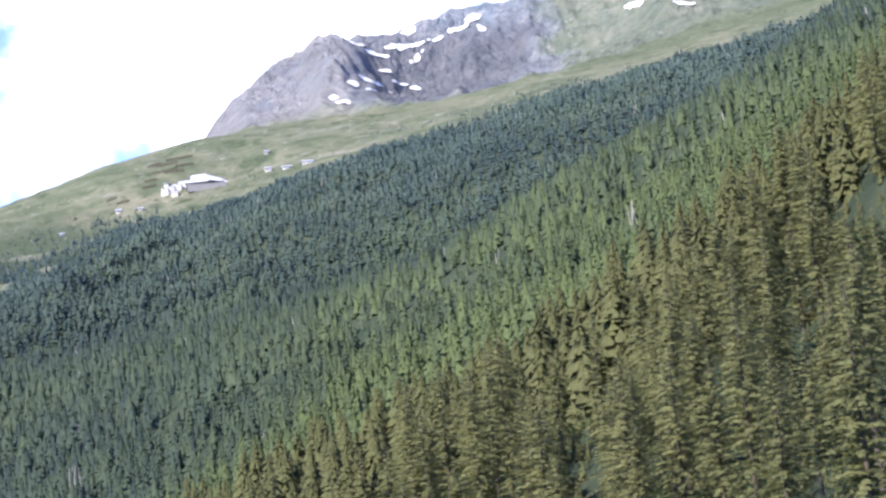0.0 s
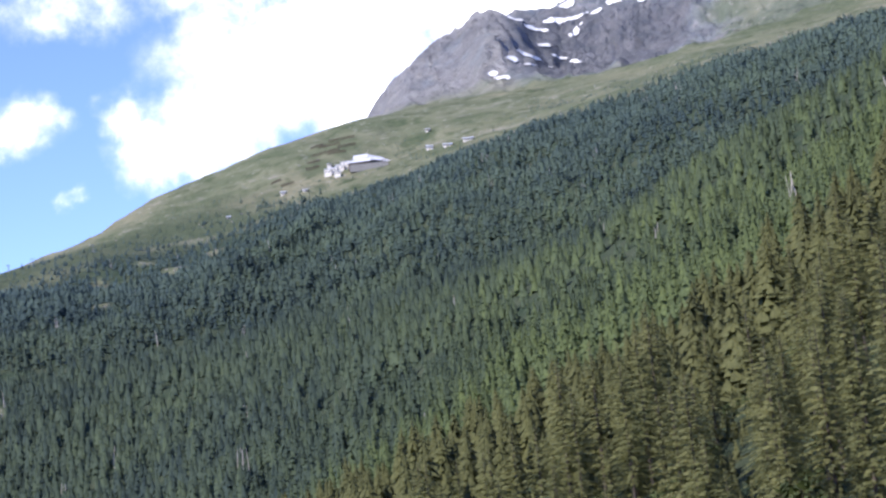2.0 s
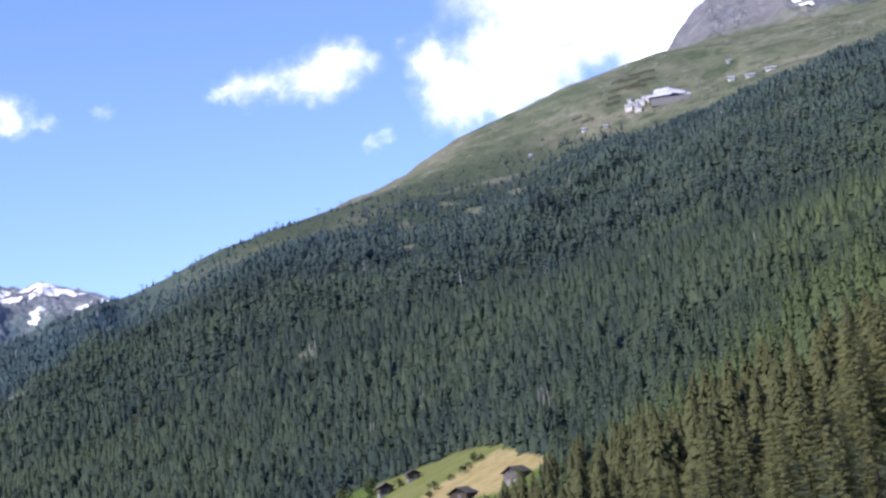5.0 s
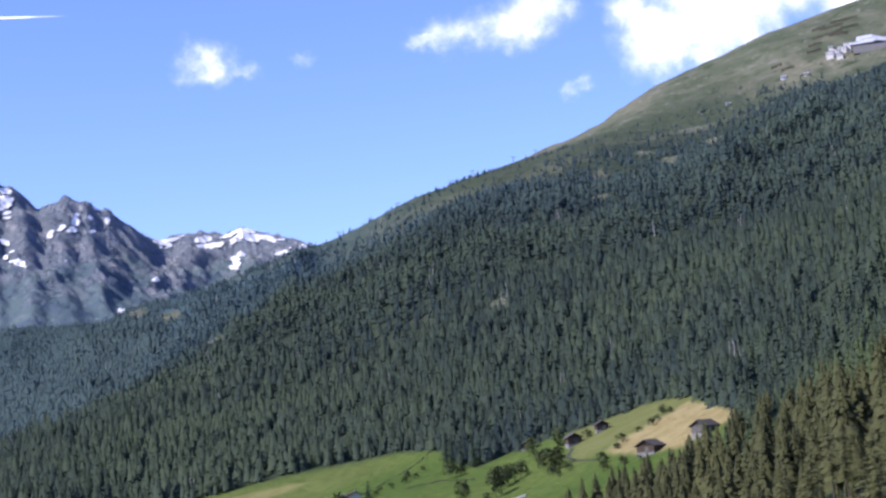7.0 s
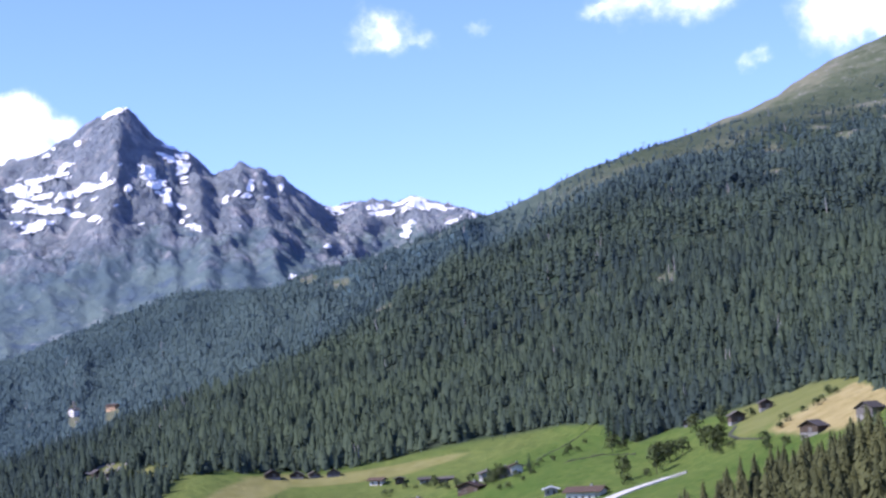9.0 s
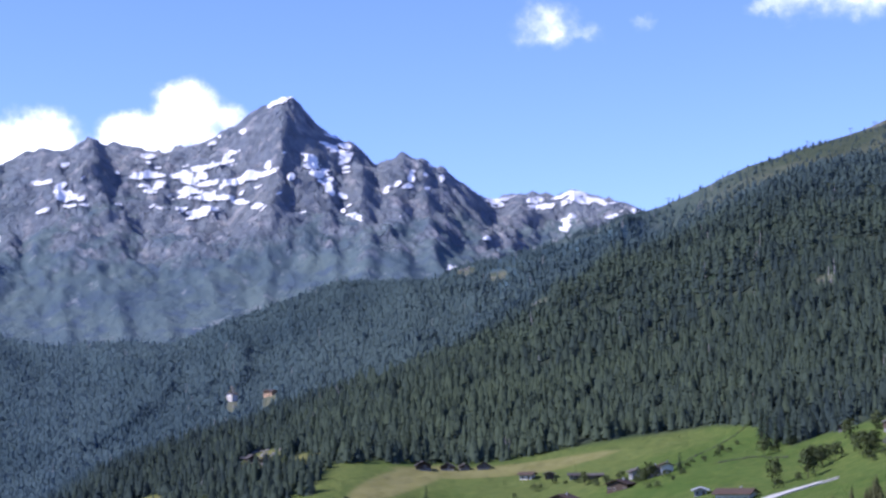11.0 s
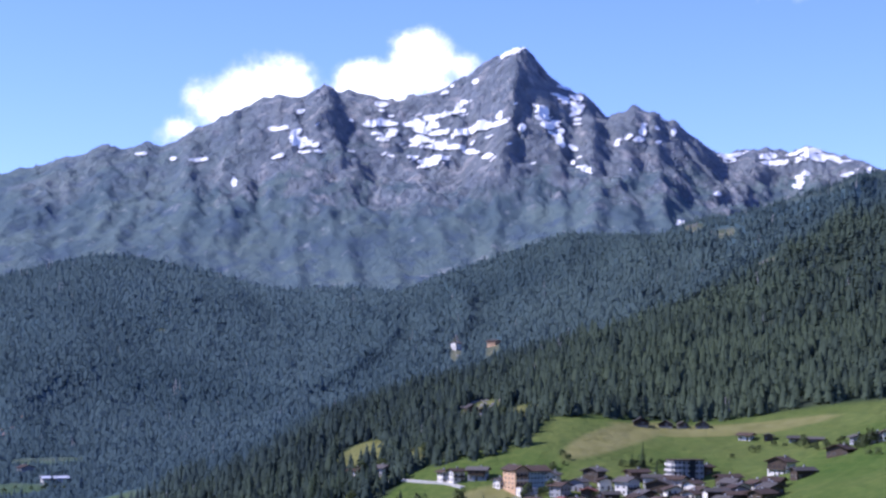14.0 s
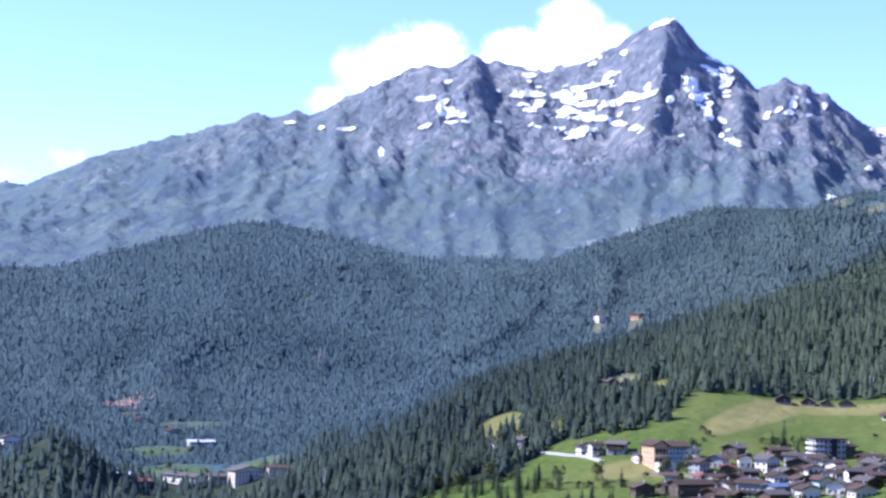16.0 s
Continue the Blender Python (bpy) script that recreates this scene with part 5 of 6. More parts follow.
def barn(az, r, w, d, h, turn, label, roof=None, wall=None):
    """A log hay barn: stone foot, log courses, dark doorway, board roof."""
    top = new("barn")
    top.matrix_basis = Matrix.Translation(spot(az, r + d / 2) + Vector((0, 0, -0.6))) @ pose(0, 0, 0, 0, 0, az + turn)
    rise = w * 0.26
    bm = bmesh.new()
    box(bm, -w / 2 + 0.1, w / 2 - 0.1, -d / 2 + 0.1, d / 2 - 0.1, -3.5, 1.2)
    part("foundation", bm, STONE, top)
    bm = bmesh.new()
    box(bm, -w / 2, w / 2, -d / 2, d / 2, 1.2, h)
    bmesh.ops.bevel(bm, geom=bm.edges[:], offset=0.12, segments=1, affect="EDGES")
    part("log_wall", bm, wall or TIMBER, top)
    for s in (-1, 1):
        bm = bmesh.new()
        a, b, c = (bm.verts.new(p) for p in ((-w / 2, s * d / 2, h - 0.05), (w / 2, s * d / 2, h - 0.05), (0, s * d / 2, h + rise - 0.05)))
        bm.faces.new((a, b, c))
        bmesh.ops.solidify(bm, geom=bm.faces[:], thickness=0.15)
        part("gable", bm, wall or TIMBER, top)
    part("roof", gable_roof(w, d, h, rise, True, 0.8, 0.22), roof or TILE_GREY, top)
    bm = bmesh.new()
    box(bm, -0.9, 0.9, -0.06, 0.0, 0.0, 2.0)
    door = part("door", bm, GREY_TIMBER, top)
    door.matrix_basis = pose(w * 0.1, -d / 2 - 0.13, 1.25)
    return tagged(top, label, "barn", "barns on the pastures")


def hotel():
    """The large hotel: an ochre gabled wing with balconies and a long pale green wing under one brown roof."""
    top = new("hotel")
    az, r = 35.62, 940
    top.matrix_basis = Matrix.Translation(spot(az, r + 7, -2.0)) @ pose(0, 0, 0, 0, 0, az + 30) @ Matrix.Scale(0.85, 4)
    wing = part("wing", gable_body(17, 13, 12.5, 2.6, False), PALE_GREEN, top, "pale green plastered wing")
    wing.matrix_basis = pose(4.5, 0, 0)
    front = part("gable_wing", gable_body(9, 16, 13.5, 2.4, True), OCHRE, top, "ochre plastered gabled wing")
    front.matrix_basis = pose(-8.0, -1.5, 0)
    for mesh, x, y in ((gable_roof(17, 13, 12.5, 2.6, False), 4.5, 0), (gable_roof(9, 16, 13.5, 2.4, True), -8.0, -1.5)):
        ob = part("roof", mesh, TILE_BROWN, top)
        ob.matrix_basis = pose(x, y, 0)
    for fl in range(4):
        z = 1.6 + fl * 2.9
        add_balcony(top, -8.0, -9.5, z - 0.8, 8.2, 0, TIMBER if fl % 2 else CREAM)
        for k in range(3):
            add_window(top, -10.6 + k * 2.6, -9.5, z, 0)
        for k in range(6):
            add_window(top, -1.6 + k * 2.4, -6.5, z, 0)
        for k in range(3):
            add_window(top, 13.0, -4 + k * 4, z, 90)
            add_window(top, -12.5, -6 + k * 4.5, z, -90)
    for k, x in enumerate((-7, 2, 9)):
        bm = bmesh.new()
        box(bm, -0.5, 0.5, -0.5, 0.5, -1.2, 1.6)
        ob = part("chimney", bm, GREY_WALL, top)
        ob.matrix_basis = pose(x, 1.5, 14.2 if k else 15.0)
    bm = bmesh.new()
    box(bm, -6, 6, -6, 0, -4, 3.4)
    box(bm, -6.2, 6.2, -6.2, 0.1, 3.4, 3.7)
    terrace = part("terrace", bm, PLASTER, top, "white ground-floor terrace")
    terrace.matrix_basis = pose(-6, -9.6, -1)
    return tagged(top, "large hotel with an ochre gable, pale green wing and brown roof", "hotel")


def block(az, r, w, d, floors, turn, label):
    """A flat-roofed apartment house with white balconies at its end."""
    top = new("apartment_house")
    top.matrix_basis = Matrix.Translation(spot(az, r + d / 2, -1.2)) @ pose(0, 0, 0, 0, 0, az + turn)
    h = floors * 2.8
    bm = bmesh.new()
    box(bm, -w / 2, w / 2, -d / 2, d / 2, -4, h)
    part("wall", bm, GREY_WALL, top)
    bm = bmesh.new()
    box(bm, -w / 2 - 0.6, w / 2 + 0.6, -d / 2 - 0.6, d / 2 + 0.6, h, h + 0.45)
    part("roof", bm, TILE_BROWN, top)
    for fl in range(floors):
        z = 0.8 + fl * 2.8
        n = int(w / 2.4)
        for k in range(n):
            x = (k + 0.5) / n * w - w / 2
            if k < 2:
                add_balcony(top, x, -d / 2, z - 0.7, 2.2, 0, PLASTER)
            add_window(top, x, -d / 2, z, 0, 1.3, 1.5)
        for k in range(3):
            add_balcony(top, -w / 2, -d / 3 + k * d / 3, z - 0.7, 3.0, -90, PLASTER)
            add_window(top, -w / 2, -d / 3 + k * d / 3, z, -90, 1.3, 1.5)
    bm = bmesh.new()
    box(bm, -1.6, 1.6, -0.12, 0, -1, h)
    stair = part("stair_glazing", bm, GLASS, top)
    stair.matrix_basis = pose(w * 0.13, -d / 2 - 0.12, 0)
    return tagged(top, label, "apartment house", "houses of the village")


hotel()
block(30.6, 950, 17, 10, 4, 24, "grey four-storey apartment house with white balconies")
W, B, G, GR, R_ = PLASTER, TILE_BROWN, TILE_GREY, GREY_WALL, TILE_RED
white_brown = "white plastered chalet with a dark brown roof"
VILLAGE = [
    (36.44, 946, 7, 8, 5, W, G, "small white annexe with a flat grey roof", 10, False, None), (34.76, 945, 9, 10, 6.5, W, G, "white house with a grey roof beside the hotel", 8, True, None),
    (38.27, 968, 6, 8, 6.5, W, B, "narrow white house with a dark roof", 0, True, None), (37.86, 963, 10, 9, 7, W, B, "white guest house with wooden balconies and dark roof", 0, False, TIMBER),
    (37.15, 961, 14, 10, 6.5, GR, G, "grey guest house with a wide grey roof", 10, False, TIMBER), (41.07, 1024, 11, 9, 6, W, B, "white farmhouse between trees at the wood", 15, True, TIMBER),
    (40.25, 1012, 10, 9, 6, GR, G, "grey house with a wide roof by the road", 20, True, None), (30.0, 962, 9, 9, 5, TIMBER, B, "dark timber house with a steep brown roof", -15, True, None),
    (32.38, 922, 16, 11, 8, W, G, white_brown, 25, True, TIMBER), (32.11, 949, 15, 10, 6, TIMBER, B, "wide timber chalet with a dark roof", 0, False, None),
    (31.32, 920, 18, 12, 6, TIMBER, G, "dark timber hall with a broad gable roof", 5, True, None), (31.27, 875, 11, 10, 6.5, W, B, "white chalet with balconies and dark roof", 0, True, PLASTER),
    (30.62, 872, 11, 10, 6, PALE_GREEN, B, "pale green house with a low gable roof", 8, True, None), (30.32, 889, 11.5, 10, 6.5, CREAM, B, "cream coloured chalet with a brown gable", -5, True, TIMBER),
    (29.53, 868, 15, 10, 9, W, G, "white three-storey house with bays", -10, False, PLASTER), (29.23, 932, 16, 10, 6, TIMBER, B, "long brown timber house with a low roof", 0, False, None),
    (33.6, 918, 10, 9, 5, TIMBER, R_, "timber house with a rust-red roof", 20, True, None), (33.96, 900, 12, 9, 4.5, CREAM, B, "low farm house with a brown roof", 15, False, None),
    (34.61, 866, 30, 14, 8, TIMBER, B, "large timber-clad guest house with long balconies", 0, False, TIMBER), (32.7, 862, 19, 11, 8, GR, B, "grey-brown house with wooden balconies", 0, False, TIMBER),
    (31.96, 856, 14, 9, 7, GR, TIN_BLUE, "grey house with a blue metal roof", 10, False, None), (29.31, 831, 16, 10, 5, CREAM, B, "chalet with a broad dark roof", 5, True, None),
    (27.59, 937, 17, 11, 8, W, B, "big white house with timber gable above the village", -12, True, TIMBER), (26.9, 905, 14, 10, 5, TIMBER, G, "long timber house with a grey roof", 0, False, None),
    (28.3, 905, 12, 9, 5.5, W, B, white_brown, 18, True, TIMBER), (35.3, 905, 9, 8, 5, GR, B, "grey house with a brown roof below the hotel", 0, False, None),
    (33.1, 935, 9, 8, 6, W, B, white_brown, -20, True, None), (31.8, 900, 11, 9, 6, TIMBER, G, "timber house with grey roof among others", 12, True, None)]
CROWDED = [
    (33.3, 893, 12, 10, 6, W, B, white_brown, 12, True, TIMBER), (32.9, 905, 11, 9, 6, TIMBER, G, "dark timber chalet between white houses", -8, False, None), (32.0, 885, 12, 10, 7, W, B, white_brown, 4, True, TIMBER),
    (31.6, 938, 12, 9, 6, W, G, "white house with a grey roof", 16, False, None), (30.9, 905, 12, 10, 6.5, W, B, white_brown, -14, True, TIMBER), (30.0, 905, 11, 9, 6, TIMBER, B, "timber chalet with a brown roof", 6, True, None),
    (29.7, 895, 12, 9, 6, W, B, white_brown, 10, False, TIMBER), (28.8, 895, 12, 10, 7, W, G, "white house with a grey roof", -6, True, TIMBER), (28.9, 865, 14, 10, 6, TIMBER, B, "timber house with a low brown roof", 0, False, None),
    (33.6, 875, 12, 9, 6, CREAM, B, "cream chalet with a brown roof", -10, True, TIMBER), (35.4, 880, 12, 9, 5, TIMBER, B, "timber barn house with a brown roof", 8, False, None), (31.0, 845, 13, 10, 6, W, B, white_brown, 0, True, TIMBER),
    (30.1, 850, 12, 10, 6, W, G, "white house with a grey roof", 15, True, None), (34.4, 905, 8, 7, 4, TIMBER, R_, "small timber house with a red roof", 0, True, None), (36.2, 872, 14, 10, 6, TIMBER, B, "wide timber farmhouse with a dark roof", -5, True, None)]
for n, (az, r, w, d, h, wall, roof, label, turn, along, bal) in enumerate(VILLAGE + CROWDED):
    house(az, r, w * 0.72, d * 0.68, h * 0.88, wall, roof, label, turn + (-24 if n % 3 == 1 else 32), along, None, bal)
more = random.Random(41)
taken = [(row[0], row[1]) for row in VILLAGE + CROWDED] + [(35.6, 940), (30.6, 950)]
WALLS = [(W, "white plastered chalet"), (W, "white plastered house"), (TIMBER, "dark timber chalet"), (CREAM, "cream plastered house"), (GR, "grey plastered house"), (TIMBER, "weathered timber barn house")]
ROOFS = [(B, "dark brown roof"), (G, "grey roof"), (B, "brown gable roof")]
added = 0
for _ in range(900):                                   # the crowded middle of the village
    az, r = more.uniform(27.6, 34.6), more.uniform(838, 948)
    near = min(math.hypot((az - a) * 0.0175 * r, (r - d) * 0.8) for a, d in taken)
    if near < 11.5 or added >= 30 or r > 900 + (az - 27.6) * 12:
        continue
    taken.append((az, r))
    added += 1
    (wall, walled), (roof, roofed) = more.choice(WALLS), more.choice(ROOFS)
    house(az, r, more.uniform(7.0, 10.5), more.uniform(6.5, 9.0), more.uniform(4.2, 6.6), wall, roof, walled + " with a " + roofed, more.choice((-28, 20, 36, 50)) + more.uniform(-8, 8), more.random() < 0.6, None, TIMBER if wall in (W, CREAM) and more.random() < 0.6 else None)
HAMLET = [
    (28.79, 1035, 8.5, 7, 3.6, W, B, "small white farmhouse with a brown roof on the meadow", -20, False), (28.09, 1030, 6, 6, 3.6, TIMBER, G, "small dark timber hut on the meadow", 0, True),
    (27.29, 1017, 6.5, 6, 2.6, GR, G, "low grey hut with a grey roof", 0, False), (26.64, 1003, 9, 5, 2.4, GREY_TIMBER, G, "long low timber shed with a grey roof", 5, False),
    (25.8, 944, 14, 9, 4.6, TIMBER, B, "dark timber farmhouse with white gable end", -25, True), (25.3, 971, 8, 7, 4.6, GR, G, "grey farmhouse in a hamlet", 20, True),
    (24.75, 955, 8, 8, 5.5, GR, G, "grey weathered house in a hamlet", -10, True), (24.35, 952, 7.5, 7, 5.5, W, B, "white house with timber upper storey in a hamlet", 10, True),
    (22.01, 786, 18, 12, 4.6, W, B, "large white house with a wide dark roof", -18, False), (23.18, 845, 7, 6, 3.4, GR, TIN_PALE, "small shed with a pale roof", 0, True)]
for az, r, w, d, h, wall, roof, label, turn, along in HAMLET:
    house(az, r, w * 0.85, d * 0.85, h * 0.88, wall, roof, label, turn, along, group="houses of the hamlet", chimney=h > 4)
BARNS = [(14.79, 752, 8.6, 7.5, 3.9, -32, "dark log hay barn on a stone foot above mown hay"), (13.02, 732, 8.4, 7, 4.0, -40, "grey log barn at the edge of the mown field"), (17.28, 874, 7, 6, 4.4, 15, "small dark log barn beside shrubs"),
         (16.36, 877, 6, 6, 3.8, 10, "small log barn below the wood"), (18.85, 939, 4.5, 5, 3.2, 0, "tiny log shed at the wood's edge"), (32.1, 1064, 9, 6, 3.2, 5, "dark brown log barn at the wood's edge"),
         (37.55, 1136, 7, 6, 3.6, 20, "dark log barn in a stony forest clearing"), (37.1, 1120, 6, 6, 3.2, -10, "small log barn in a stony forest clearing"), (31.33, 1068, 8, 5, 2.5, -5, "log barn at the wood's edge"), (30.18, 1068, 8, 5, 2.5, 0, "weathered log barn at the wood's edge"), (30.8, 1069, 6, 5, 2.4, 10, "small log barn at the wood's edge")]
for n, (az, r, w, d, h, turn, label) in enumerate(BARNS):
    barn(az, r, w, d, h, turn, label, None, GREY_TIMBER if n in (1, 9) else TIMBER)

# valley floor
VALLEY = [(51.2, 1385, 38, 12, 7.5, W, G, "long white building with arcades on the valley floor", -64, False), (50.1, 1366, 18, 11, 6.5, GR, G, "grey building on the valley floor", 5, False), (49.24, 1332, 24, 14, 9, CREAM, G, "tan hall with a grey gable roof", 10, True),
          (48.2, 1296, 17, 10, 8, CREAM, B, "tan coloured building at the wood", 0, False), (50.82, 1595, 22, 9, 4, W, TIN_PALE, "low white hall beside the road", 0, False), (51.7, 1640, 13, 9, 4, GR, B, "low grey house beside the road", 10, True),
          (52.74, 1693, 12, 8, 4, CREAM, B, "cream house beside the road", 0, True), (53.2, 1384, 16, 10, 4, GR, TIN_PALE, "warehouse with a pale flat roof", 8, False), (52.57, 1362, 13, 9, 4, GR, R_, "grey house with a red roof", 0, False),
          (56.72, 1592, 15, 10, 6, W, B, white_brown, 10, True), (56.49, 1482, 14, 10, 6, W, B, white_brown, -10, True), (56.72, 1435, 13, 9, 6, CREAM, B, "cream chalet with a brown roof", 0, True), (57.3, 1560, 14, 10, 6, W, R_, "white house with a red roof", 0, False),
          (57.2, 1480, 12, 10, 7, W, B, white_brown, 20, True)]
for az, r, w, d, h, wall, roof, label, turn, along in VALLEY:
    house(az, r, w, d, h + 2, wall, roof, label, turn + 14, along, (w if along else d) * 0.14, group="buildings of the valley floor", chimney=False)
house(38.41, 1926, 9, 8, 8, W, G, "white house in a forest clearing", -50, True, group="houses in the forest")
house(37.22, 1930, 12, 8, 5, OCHRE, B, "ochre house in a forest clearing", -40, False, group="houses in the forest")

# ---- mountain station and huts on the alp ----


def slab(corners, thick):
    """A thick plate over four corners, its top where they lie."""
    bm = bmesh.new()
    hi = [bm.verts.new(c) for c in corners]
    lo = [bm.verts.new((c[0], c[1], c[2] - thick)) for c in corners]
    bm.faces.new(hi)
    bm.faces.new(lo[::-1])
    for k in range(4):
        bm.faces.new((hi[k], lo[k], lo[(k + 1) % 4], hi[(k + 1) % 4]))
    bmesh.ops.recalc_face_normals(bm, faces=bm.faces[:])
    return bm


def mountain_station():
    """A lift station: hall under folded pale roofs, dark glazed front, terrace, and white wings that step down the slope."""
    top = new("lift_station")
    az, r = 7.33, 2650
    place = Matrix.Translation(spot(az, r, 0.5)) @ pose(0, 0, 0, 0, 0, az)
    top.matrix_basis = place
    # hall and front hall share a dark colour, a dark band below the roofs
    bm = bmesh.new()
    box(bm, -19, 27, 0.4, 26, -6, 6.2)
    part("hall", bm, TIMBER, top)
    bm = bmesh.new()
    box(bm, -17, 1, 6, 26, 6.2, 13)
    part("upper_hall", bm, GREY_TIMBER, top)
    part("roof", slab([(-22, -1, 9.6), (1, -1, 9.2), (2, 27, 22), (-20, 27, 21)], 0.9), TIN_PALE, top, "pale metal roof of the upper hall")
    part("roof", slab([(1.3, -3, 8.6), (33, -3, 2.2), (28, 27, 12.5), (2.3, 27, 20.5)], 0.9), TIN_PALE, top, "pale metal roof falling to one side")
    bm = bmesh.new()
    box(bm, -29, 2, -13, 0.2, -7, 2.6)
    part("front_hall", bm, TIMBER, top, "dark front hall below the pale roof")
    part("roof", slab([(-31, -15, 2.4), (5, -15, 3.6), (5, -0.6, 9.3), (-31, -0.6, 7.6)], 0.7), TIN_PALE, top, "pale metal roof of the front hall")
    for k in range(7):
        bm = bmesh.new()
        box(bm, -1.6, 1.6, -0.2, 0.2, 0, 5.4 - k * 0.35)
        ob = part("glazing", bm, GLASS, top)
        ob.matrix_basis = pose(4.2 + k * 3.5, 0.1, -0.4)
    bm = bmesh.new()
    box(bm, -27, 30, -19, -13.2, -12, -1.2)
    part("terrace", bm, STONE, top)
    for wa, wr, w, h, dz in ((8.04, 2668, 13, 8.5, 0), (8.24, 2664, 12, 8, 0), (8.45, 2660, 11, 7.5, 0), (8.63, 2655, 10, 8.5, 0), (8.33, 2640, 9, 7, 0), (8.57, 2690, 6, 4.5, 0)):
        bm = bmesh.new()
        box(bm, -w / 2, w / 2, -5, 5, -8, h)
        local = place.inverted() @ spot(wa, wr, dz)
        wing = part("white_wing", bm, PLASTER, top)
        wing.matrix_basis = Matrix.Translation(local)
        bm = bmesh.new()
        box(bm, -w / 2 - 0.7, w / 2 + 0.7, -5.8, 5.8, h, h + 0.5)
        part("wing_roof", bm, TIN_PALE, wing)
        for k in range(2):
            bm = bmesh.new()
            box(bm, (k - 0.5) * w * 0.45 - 0.9, (k - 0.5) * w * 0.45 + 0.9, -5.15, -4.9, h * 0.45, h * 0.45 + 1.8)
            part("window", bm, GLASS, wing)
    return tagged(top, "pale lift station with folded metal roofs and stepped white wings", "lift station")


def avalanche_barrier(az, r, half):
    """A row of leaning posts with rails, across the slope."""
    top = new("avalanche_barrier")
    long_ = radians(half) * r * 2
    place = Matrix.Translation(spot(az, r)) @ pose(0, 0, 0, 0, 0, az)
    top.matrix_basis = place
    n = max(3, int(long_ / 6))
    feet = [place.inverted() @ spot(az + half - 2 * half * k / (n - 1), r) for k in range(n)]
    for p in feet:
        bm = bmesh.new()
        box(bm, -0.2, 0.2, -0.2, 0.2, -1.0, 4.2)
        part("post", bm, TIMBER, top).matrix_basis = Matrix.Translation(p) @ pose(0, 0, 0, 14, 0, 0)
    for z in (0.7, 1.6, 2.5, 3.4):
        bm = bmesh.new()
        for a, b in zip(feet, feet[1:]):
            q = [bm.verts.new((v.x, v.y - 0.3 - 0.25 * z, v.z + z + s)) for v, s in ((a, -0.28), (b, -0.28), (b, 0.28), (a, 0.28))]
            w = [bm.verts.new((v.co.x, v.co.y + 0.22, v.co.z)) for v in q]
            bm.faces.new(q)
            bm.faces.new(w[::-1])
            for k in range(4):
                bm.faces.new((q[k], w[k], w[(k + 1) % 4], q[(k + 1) % 4]))
        part("rail", bm, TIMBER, top)
    return tagged(top, "dark timber avalanche barrier across the grassy alp", "barrier", "avalanche barriers on the alp")


for row in ((8.1, 2815, .42), (8.5, 2790, .35), (8.65, 2758, .45), (9.05, 2724, .2), (9.1, 2703, .22), (7.95, 2768, .28), (8.3, 2742, .3), (9.95, 2662, .2), (10.3, 2690, .16), (8.9, 2800, .2)):
    avalanche_barrier(*row)
mountain_station()
for az, r, w, d, h in ((10.11, 2625, 7, 6, 4), (5.31, 2641, 9, 7, 5), (4.72, 2618, 13, 7, 3.5), (4.04, 2610, 15, 7, 3.5), (5.32, 2754, 6, 6, 4), (9.4, 2600, 6, 5, 3), (11.9, 2590, 5, 5, 3)):
    house(az, r, w, d, h, W, TIN_PALE, "white alpine hut with a pale roof", 5, False, None, None, "alpine_hut", "hut", "huts on the alp", True, False)


def pylon(az, r, tall):
    """A lift support: tapered mast, cross-arm, two sheave trains."""
    top = new("lift_pylon")
    top.matrix_basis = Matrix.Translation(spot(az, r, -0.5)) @ pose(0, 0, 0, 0, 0, az + 20)
    bm = bmesh.new()
    bmesh.ops.create_cone(bm, cap_ends=True, segments=8, radius1=0.7, radius2=0.35, depth=tall, matrix=Matrix.Translation((0, 0, tall / 2)))
    part("mast", bm, STEEL, top)
    bm = bmesh.new()
    box(bm, -3.2, 3.2, -0.25, 0.25, tall - 0.3, tall + 0.25)
    part("cross_arm", bm, STEEL, top)
    for s in (-1, 1):
        bm = bmesh.new()
        box(bm, s * 3.0 - 0.2, s * 3.0 + 0.2, -1.6, 1.6, tall - 0.75, tall - 0.3)
        part("sheave_train", bm, STEEL, top)
    return tagged(top, "thin grey steel lift pylon on the ridge", "pylon", "pylons of the lift")


for az in (24.55, 23.74, 22.62, 20.16, 18.82, 18.08, 16.2):
    pylon(az, 2500 if az < 24 else 2460, 10)

# ---- roads ----


def strip(name, chain, width, mat, label, lift=0.5, skirt=0.0):
    """A road or wall that follows the ground along (bearing, distance) points; skirt gives its outer face a height."""
    pts = []
    for (a0, r0), (a1, r1) in zip(chain, chain[1:]):
        for k in range(10):
            f = k / 10
            pts.append(spot(a0 + (a1 - a0) * f, r0 + (r1 - r0) * f, lift))
    pts.append(spot(*chain[-1], lift))
    bm = bmesh.new()
    rows = []
    for k, p in enumerate(pts):
        way = (pts[min(k + 1, len(pts) - 1)] - pts[max(k - 1, 0)])
        side = Vector((way.y, -way.x, 0)).normalized() * width / 2
        flat = p.z
        rows.append([bm.verts.new(q) for q in ((p - side)[:2] + (flat - 1.5 - skirt,), (p - side)[:2] + (flat,), (p + side)[:2] + (flat,), (p + side)[:2] + (flat - 1.5 - skirt,))])
    for a, b in zip(rows, rows[1:]):
        for k in range(3):
            bm.faces.new((a[k], a[k + 1], b[k + 1], b[k]))
    bm.faces.new(rows[0])
    bm.faces.new(rows[-1][::-1])
    bmesh.ops.recalc_face_normals(bm, faces=bm.faces[:])
    return tagged(part(name, bm, mat), label, "road", kind="structure")


